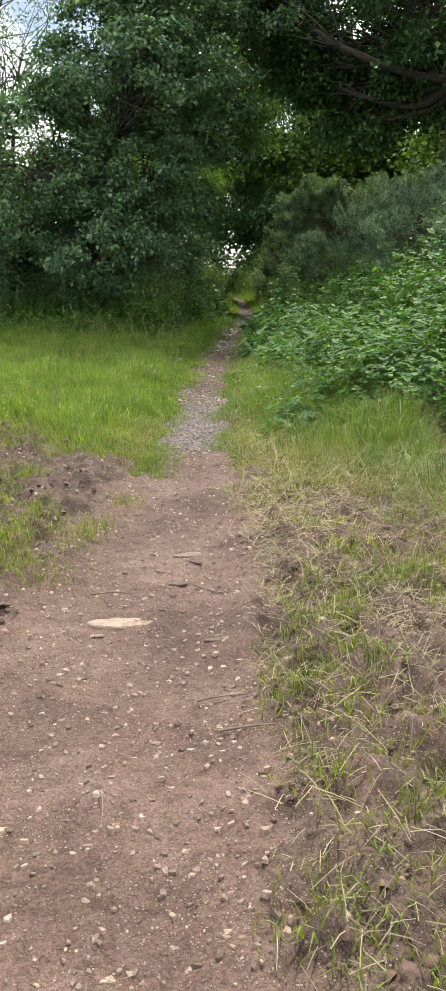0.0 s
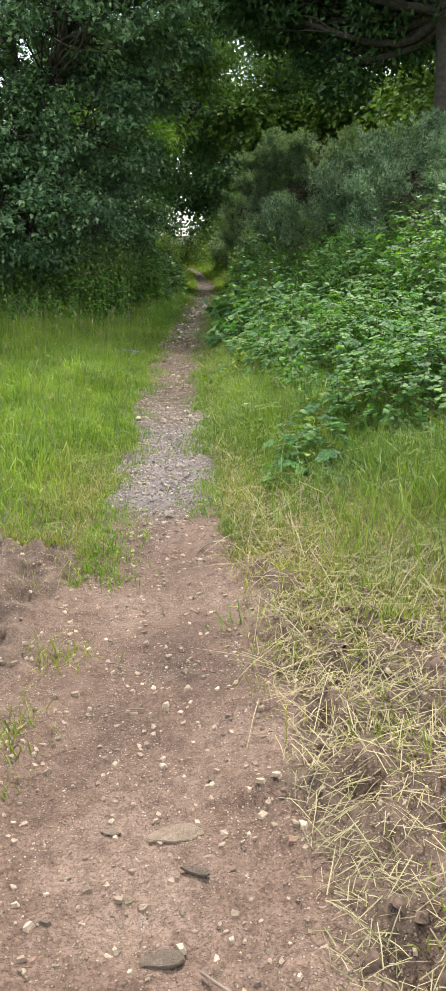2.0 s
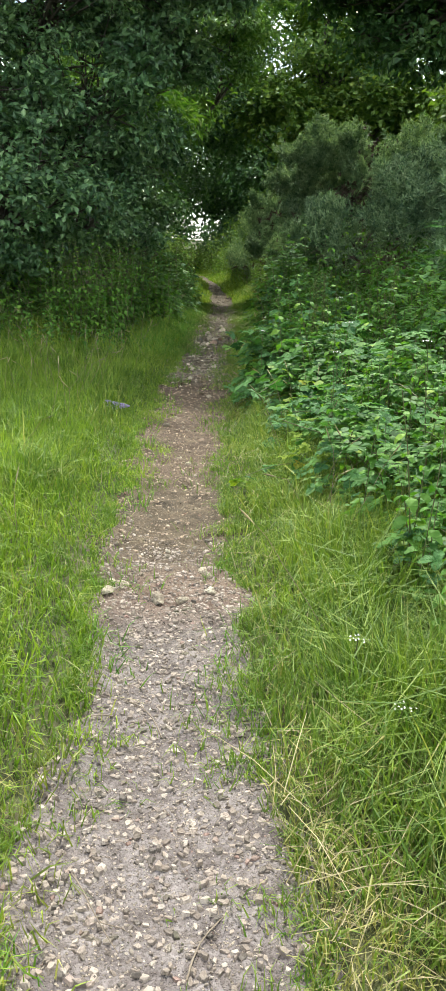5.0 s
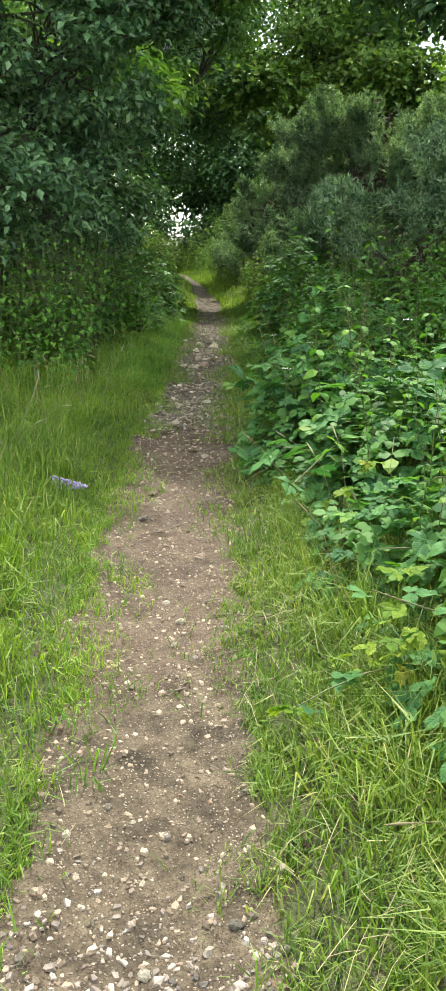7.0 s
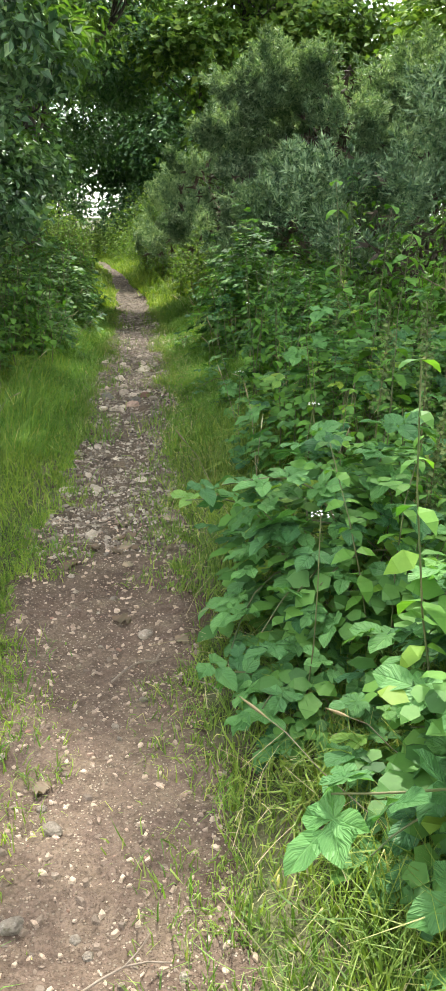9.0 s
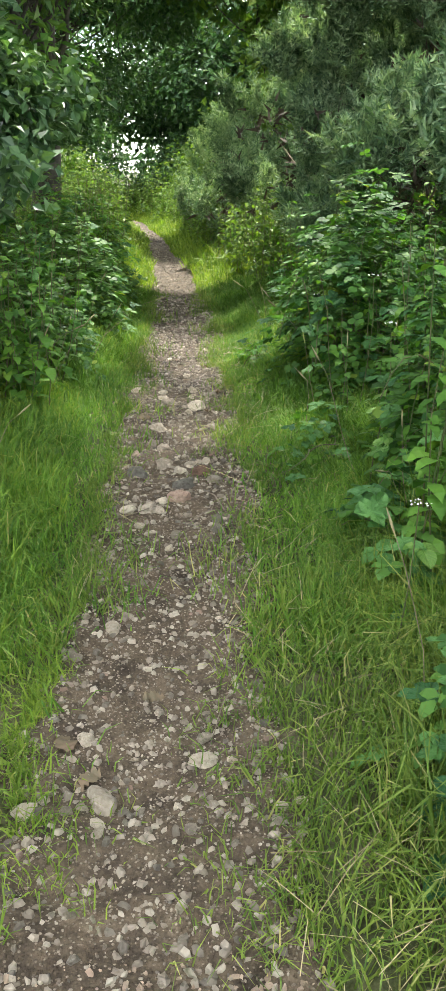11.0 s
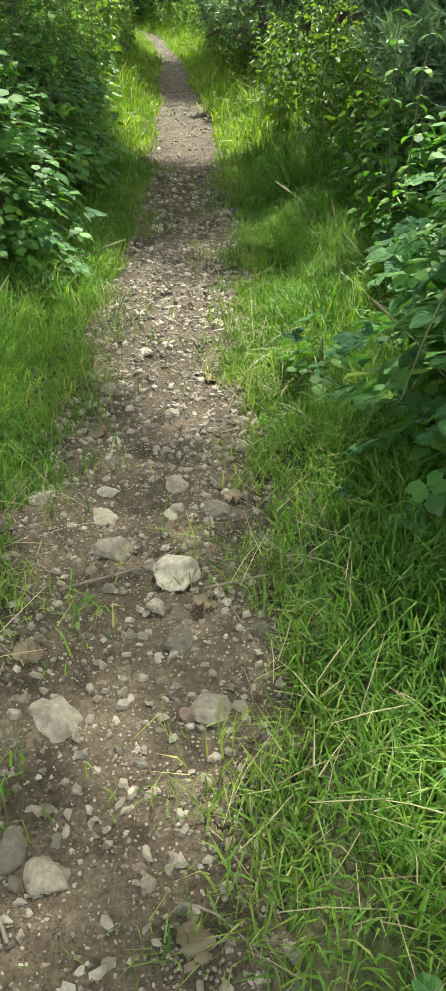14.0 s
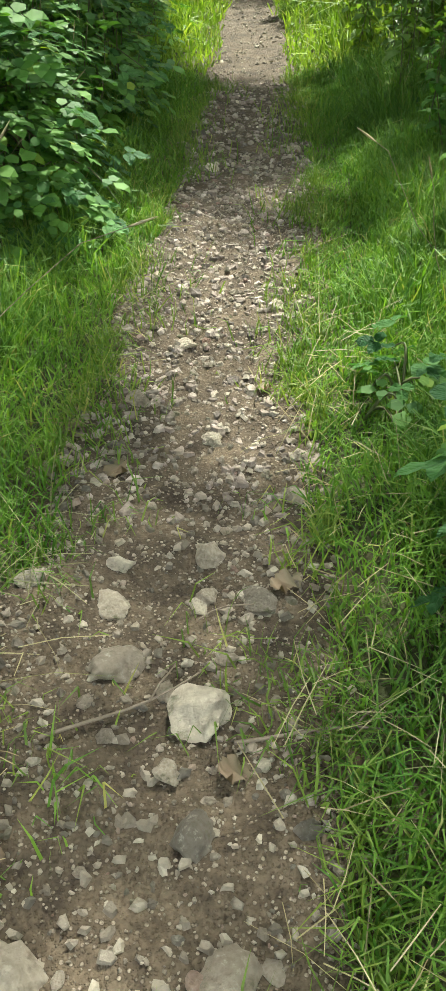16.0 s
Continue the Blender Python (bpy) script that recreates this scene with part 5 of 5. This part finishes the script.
# ---- small white flowers ----
def flower_sprays():
    head = []
    for k in range(14):
        a, r = k * 2.4, 0.032 * math.sqrt(k / 14)
        head.append((r * math.cos(a), r * math.sin(a), 0.01 * (1 - r / 0.03)))
    v, f = scatter(*LEAF_TEMPLATE, np.array(head), random_turn(14, 0.5), np.full(14, 0.0065))
    me = mesh_np("flower_head", v, f, M_PETAL)
    spots = [(0.42, 13.5, 0.68), (0.30, 8.6, 0.26), (0.37, 8.3, 0.20), (0.47, 8.0, 0.22), (0.72, 11.6, 0.72), (0.9, 12.2, 0.85), (1.0, 13.2, 0.95), (0.8, 15.0, 0.62), (0.72, 16.4, 0.5), (0.98, 17.6, 0.72),
             (1.1, 18.3, 0.8), (1.0, 19.0, 0.62), (1.02, 19.7, 0.52), (-0.5, 20.6, 0.72), (-0.35, 21.6, 0.66), (1.1, 9.6, 0.8), (1.5, 11.0, 1.1), (1.0, 10.6, 0.9), (1.35, 20.1, 0.9)]
    for x, y, z in spots:
        g = float(land(x, y))
        root = new("white_flower")
        root.location = (x, y, g)
        tagged(root, "small white flower head on a green stalk", "flower", group="white flowers in the verge")
        p = bent((0, 0, 0), (0.03, -0.02, z), 0, 0.05, 5)
        vv, ff = tube(p, np.linspace(0.003, 0.0018, 5), 4)
        piece("stalk", mesh_np("stalk", vv, ff, M_CANE, True), root)
        ob = piece("flower_head", me, root)
        ob.location = (0.03, -0.02, z)


LEAF_TEMPLATE = (np.array([(-0.5, 0, 0), (0.5, 0, 0), (0.4, 0.8, 0.15), (-0.4, 0.8, 0.15)]), np.array([(0, 1, 2), (0, 2, 3)]))
flower_sprays()

# ---- fallen leaves and twigs on the path ----
def lobed_leaf(seed):
    r = np.random.default_rng(seed)
    rim = []
    for k in range(14):
        t = k / 13
        w = (0.14 + 0.30 * math.sin(math.pi * min(1, t * 1.05)) * (1.0 if k % 2 else 0.6)) if 0 < k < 13 else 0.02
        rim.append((t, w))
    v = [(0, t, 0.06 * r.normal()) for t, w in rim] + [(-w, t + 0.03, 0.10 * r.normal()) for t, w in rim] + [(w, t + 0.03, 0.10 * r.normal()) for t, w in rim]
    f = []
    for k in range(13):
        f += [(k, k + 1, 14 + k + 1, 14 + k), (k + 1, k, 28 + k, 28 + k + 1)]
    return np.array(v) - np.array([0, 0.5, 0]), np.array(f)


dead = [mesh_np("dead_leaf", *lobed_leaf(s), M_DRYLEAF, True) for s in range(3)]


def dead_leaf(x, y, s):
    ob = piece("dead_leaf", dead[int(rng.integers(3))])
    ob.matrix_world = pose(x, y, float(on_mud(x, y)) + 0.014, rng.normal(0, 9), rng.normal(0, 9), rng.uniform(0, 360)) @ Matrix.Scale(s, 4)
    tagged(ob, "dry brown oak leaf lying on the path", "leaf", group="fallen leaves on the path")


for k in range(16):
    dead_leaf(rng.normal(-0.08, 0.14), rng.normal(15.15, 0.13), rng.uniform(0.05, 0.08))
for x, y, s in ((-0.05, 14.32, 0.08), (0.62, 1.95, 0.09), (-0.3, 13.4, 0.06), (0.6, 18.95, 0.08), (0.15, 14.1, 0.06), (0.42, 18.95, 0.07), (0.05, 18.8, 0.06), (0.75, 19.5, 0.07)):
    dead_leaf(x, y, s)
for k in range(12):
    yy = rng.uniform(15.8, 20.5)
    l, r = path_edges(yy)
    dead_leaf(rng.uniform(l, r), yy, rng.uniform(0.04, 0.08))


def twig(x, y, ang, length, r=0.004):
    d = np.array([math.cos(ang), math.sin(ang), 0]) * length
    p = bent((0, 0, 0.012), d + np.array([0, 0, 0.012]), 0.01, 0.06, 7)
    parts = [tube(p, np.linspace(r, r * 0.4, 7), 5)]
    q = p[4]
    parts.append(tube(bent(q, q + unit(d) * length * 0.25 + np.array([-d[1], d[0], 0]) * 0.18, 0.005, 0.05, 4), np.linspace(r * 0.6, r * 0.3, 4), 4))
    v, f = merge(parts)
    ob = piece("twig", mesh_np("twig", v, f, M_TWIG, True))
    ob.location = (x, y, float(on_mud(x, y)))
    tagged(ob, "thin dry twig lying on the path", "twig", group="twigs on the path")


for x, y, a, n in ((-0.1, 2.9, 0.2, 0.25), (-0.02, 2.7, 0.05, 0.35), (-0.15, 4.0, -0.6, 0.25), (-0.62, 3.9, -0.3, 0.25), (-0.1, 6.4, 0.8, 0.2), (-0.2, 11.2, 0.5, 0.35), (-0.05, 11.7, 0.0, 0.3), (-0.3, 12.7, 0.3, 0.3),
                   (-0.1, 13.9, 0.6, 0.25), (0.1, 13.9, -0.8, 0.2), (0.42, 19.0, 0.05, 0.3), (0.1, 19.0, 0.5, 0.3), (0.2, 17.4, 0.7, 0.2), (0.35, 17.5, 1.8, 0.2), (-0.35, 15.3, 0.1, 0.3), (0.1, 18.2, 2.2, 0.25)):
    twig(x, y, a, n)
for k in range(26):
    yy = rng.uniform(2, 20.5)
    l, r = path_edges(yy)
    twig(rng.uniform(l, r), yy, rng.uniform(0, 6.3), rng.uniform(0.08, 0.28), 0.0025)

# ---- stones of the path ----
rocks = [mesh_np("stone", *rock_template(40 + s, 0.55, 3), M_STONE) for s in range(6)]
lumps = [mesh_np("stone", *rock_template(80 + s, 0.55, 1), M_STONE) for s in range(6)]
slabs = [mesh_np("stone", *slab_template(60 + s), M_TAN) for s in range(3)]
slate, sandstone = (mesh_np("stone", *rock_template(95 + k, 0.6, 3), mat) for k, mat in enumerate((M_SLATE, M_REDSTONE)))


def stone(x, y, s, flat=False, shape=None):
    """A stone bedded in the path."""
    ob = piece("stone", shape or (slabs if flat else rocks if s > 0.05 else lumps)[int(rng.integers(3 if flat else 6))], path)
    z = float(on_mud(x, y)) + (0.008 if flat else 0.06 * s)
    ob.matrix_basis = pose(x, y, z, rng.normal(0, 1.5 if flat else 12), rng.normal(0, 1.5 if flat else 12), rng.uniform(-20, 20) if flat else rng.uniform(0, 360)) @ Matrix.Diagonal((s * 1.12, s * (0.95 if flat else 1.12), s * 1.12, 1))


for x, y, s in ((-0.44, 3.60, 0.26), (-0.04, 3.39, 0.08), (-0.20, 4.43, 0.15), (-0.15, 4.28, 0.065), (-0.23, 4.05, 0.10), (-0.37, 4.46, 0.05), (-0.52, 3.46, 0.05)):
    stone(x, y, s, True)
for x, y, s in ((-0.24, 7.02, 0.07), (0.04, 7.26, 0.06), (-0.40, 7.14, 0.05), (-0.59, 6.12, 0.05), (-0.30, 9.53, 0.085), (-0.09, 9.76, 0.06), (-0.11, 9.82, 0.055), (-0.27, 10.05, 0.04), (-0.46, 9.68, 0.06),
                (-0.51, 9.54, 0.06), (-0.08, 9.59, 0.065), (-0.20, 9.50, 0.06), (-0.17, 11.69, 0.05), (-0.20, 11.52, 0.045), (-0.07, 12.36, 0.055), (-0.34, 12.93, 0.06), (-0.27, 13.23, 0.055), (0.03, 14.21, 0.06), (-0.12, 15.94, 0.10), (-0.15, 15.24, 0.07)):
    stone(x, y, s)
for x, y, s in ((0.04, 17.55, 0.10), (0.18, 17.66, 0.11), (0.13, 18.05, 0.09), (0.20, 17.96, 0.07), (0.13, 18.64, 0.12), (0.08, 18.36, 0.08), (0.14, 18.31, 0.08), (0.41, 18.64, 0.10),
                (0.34, 17.85, 0.075), (0.32, 17.43, 0.07), (-0.04, 17.52, 0.08), (0.25, 18.04, 0.06), (0.32, 18.07, 0.08), (0.37, 19.48, 0.08)):
    stone(x, y, s)
for x, y, s in ((0.36, 19.06, 0.125), (0.36, 18.84, 0.08), (0.21, 19.17, 0.10), (0.18, 19.34, 0.085), (0.47, 19.34, 0.085), (0.53, 18.84, 0.05), (0.35, 19.33, 0.05), (0.16, 20.11, 0.07),
                (0.19, 19.45, 0.065), (0.56, 19.67, 0.065), (0.30, 19.12, 0.05)):
    stone(x, y, s)
# three stones of other rock
stone(0.29, 17.95, 0.085, shape=sandstone)
stone(0.21, 17.83, 0.105, shape=slate)
stone(0.0, 17.98, 0.10, shape=slate)
for k in range(190):
    yy = 15.8 + 9.0 * rng.uniform() ** 1.5
    l, r = path_edges(yy)
    stone(rng.uniform(l - 0.03, r), yy, 0.022 + 0.05 * rng.uniform() ** 2.5)
for k in range(60):
    yy = rng.uniform(8.6, 15.8)
    l, r = path_edges(yy)
    stone(rng.uniform(l, r), yy, 0.02 + 0.025 * rng.uniform() ** 2)


def pebbles(n, x0, x1, y0, y1, keep, s0, s1, label, material=None, tilt=0.35):
    x, y = spread_xy(n, x0, x1, y0, y1, keep)
    n = len(x)
    s = s0 + (s1 - s0) * rng.uniform(0, 1, n) ** 3.5
    at = np.stack([x, y, on_mud(x, y) + (0.07 if tilt > 0.2 else -0.02) * s], -1)
    which = rng.integers(0, 6, n)
    R = random_turn(n, tilt)
    v, f = merge([scatter(*GRIT[k], at[which == k], R[which == k], s[which == k]) for k in range(6)])
    ob = piece("gravel", mesh_np("gravel", v, f, material or M_ROCK), path, label)
    tagged(ob, kind="stuff")


def in_lane(x, y):
    l, r = path_edges(y)
    return (x > l - 0.02) & (x < r + 0.02)


pebbles(27000, -3.0, 1.5, 0.5, 7.2, lambda x, y: (bare(x, y) > 0.5) & (rng.uniform(0, 1, len(x)) < np.where(in_lane(x, y), 0.95, 0.3)), 0.008, 0.042, "pale pebbles pressed into red mud", M_PALE, 0.12)
pebbles(22000, -0.7, 0.3, 6.6, 10.6, lambda x, y: in_lane(x, y) & (rng.uniform(0, 1, len(x)) < step(6.5, 7.5, y + 1.2 * (fbm(x, y, 3, 9, 2) - 0.5)) * step(10.6, 9.6, y)), 0.007, 0.038, "loose grey gravel", M_GREY, 0.14)
pebbles(11000, -0.7, 0.6, 10.0, 15.5, in_lane, 0.006, 0.034, "scattered small pale pebbles", M_PALE, 0.14)
pebbles(31000, -0.5, 1.1, 15.0, 22.5, in_lane, 0.006, 0.036, "angular stony gravel")
pebbles(12000, -0.3, 1.1, 15.6, 19.8, in_lane, 0.005, 0.014, "fine grit between the stones")
pebbles(5000, -0.1, 1.1, 19.6, 24.0, in_lane, 0.018, 0.06, "flat broken stones of the path", M_GREY, 0.16)
pebbles(4200, -0.2, 1.1, 22.3, 34.0, in_lane, 0.014, 0.045, "gravel of the far path")

x, y = spread_xy(10000, -3.4, 2.4, 0.2, 9.0, lambda x, y: (path_height(x, y)[1] > 0.45) & (fbm(x, y, 2.6, 44, 3) > 0.44))
n = len(x)
s = 0.014 + 0.055 * rng.uniform(0, 1, n) ** 2.5
which, R = rng.integers(0, 6, n), random_turn(n, 0.6)
at = np.stack([x, y, on_mud(x, y) + 0.05 * s], -1)
v, f = merge([scatter(*GRIT[k], at[which == k], R[which == k], s[which == k] * np.ones(1)) for k in range(6)])
tagged(piece("mud_clods", mesh_np("mud_clods", v, f, M_CLOD, True), path, "lumps of churned dark mud"), kind="stuff")
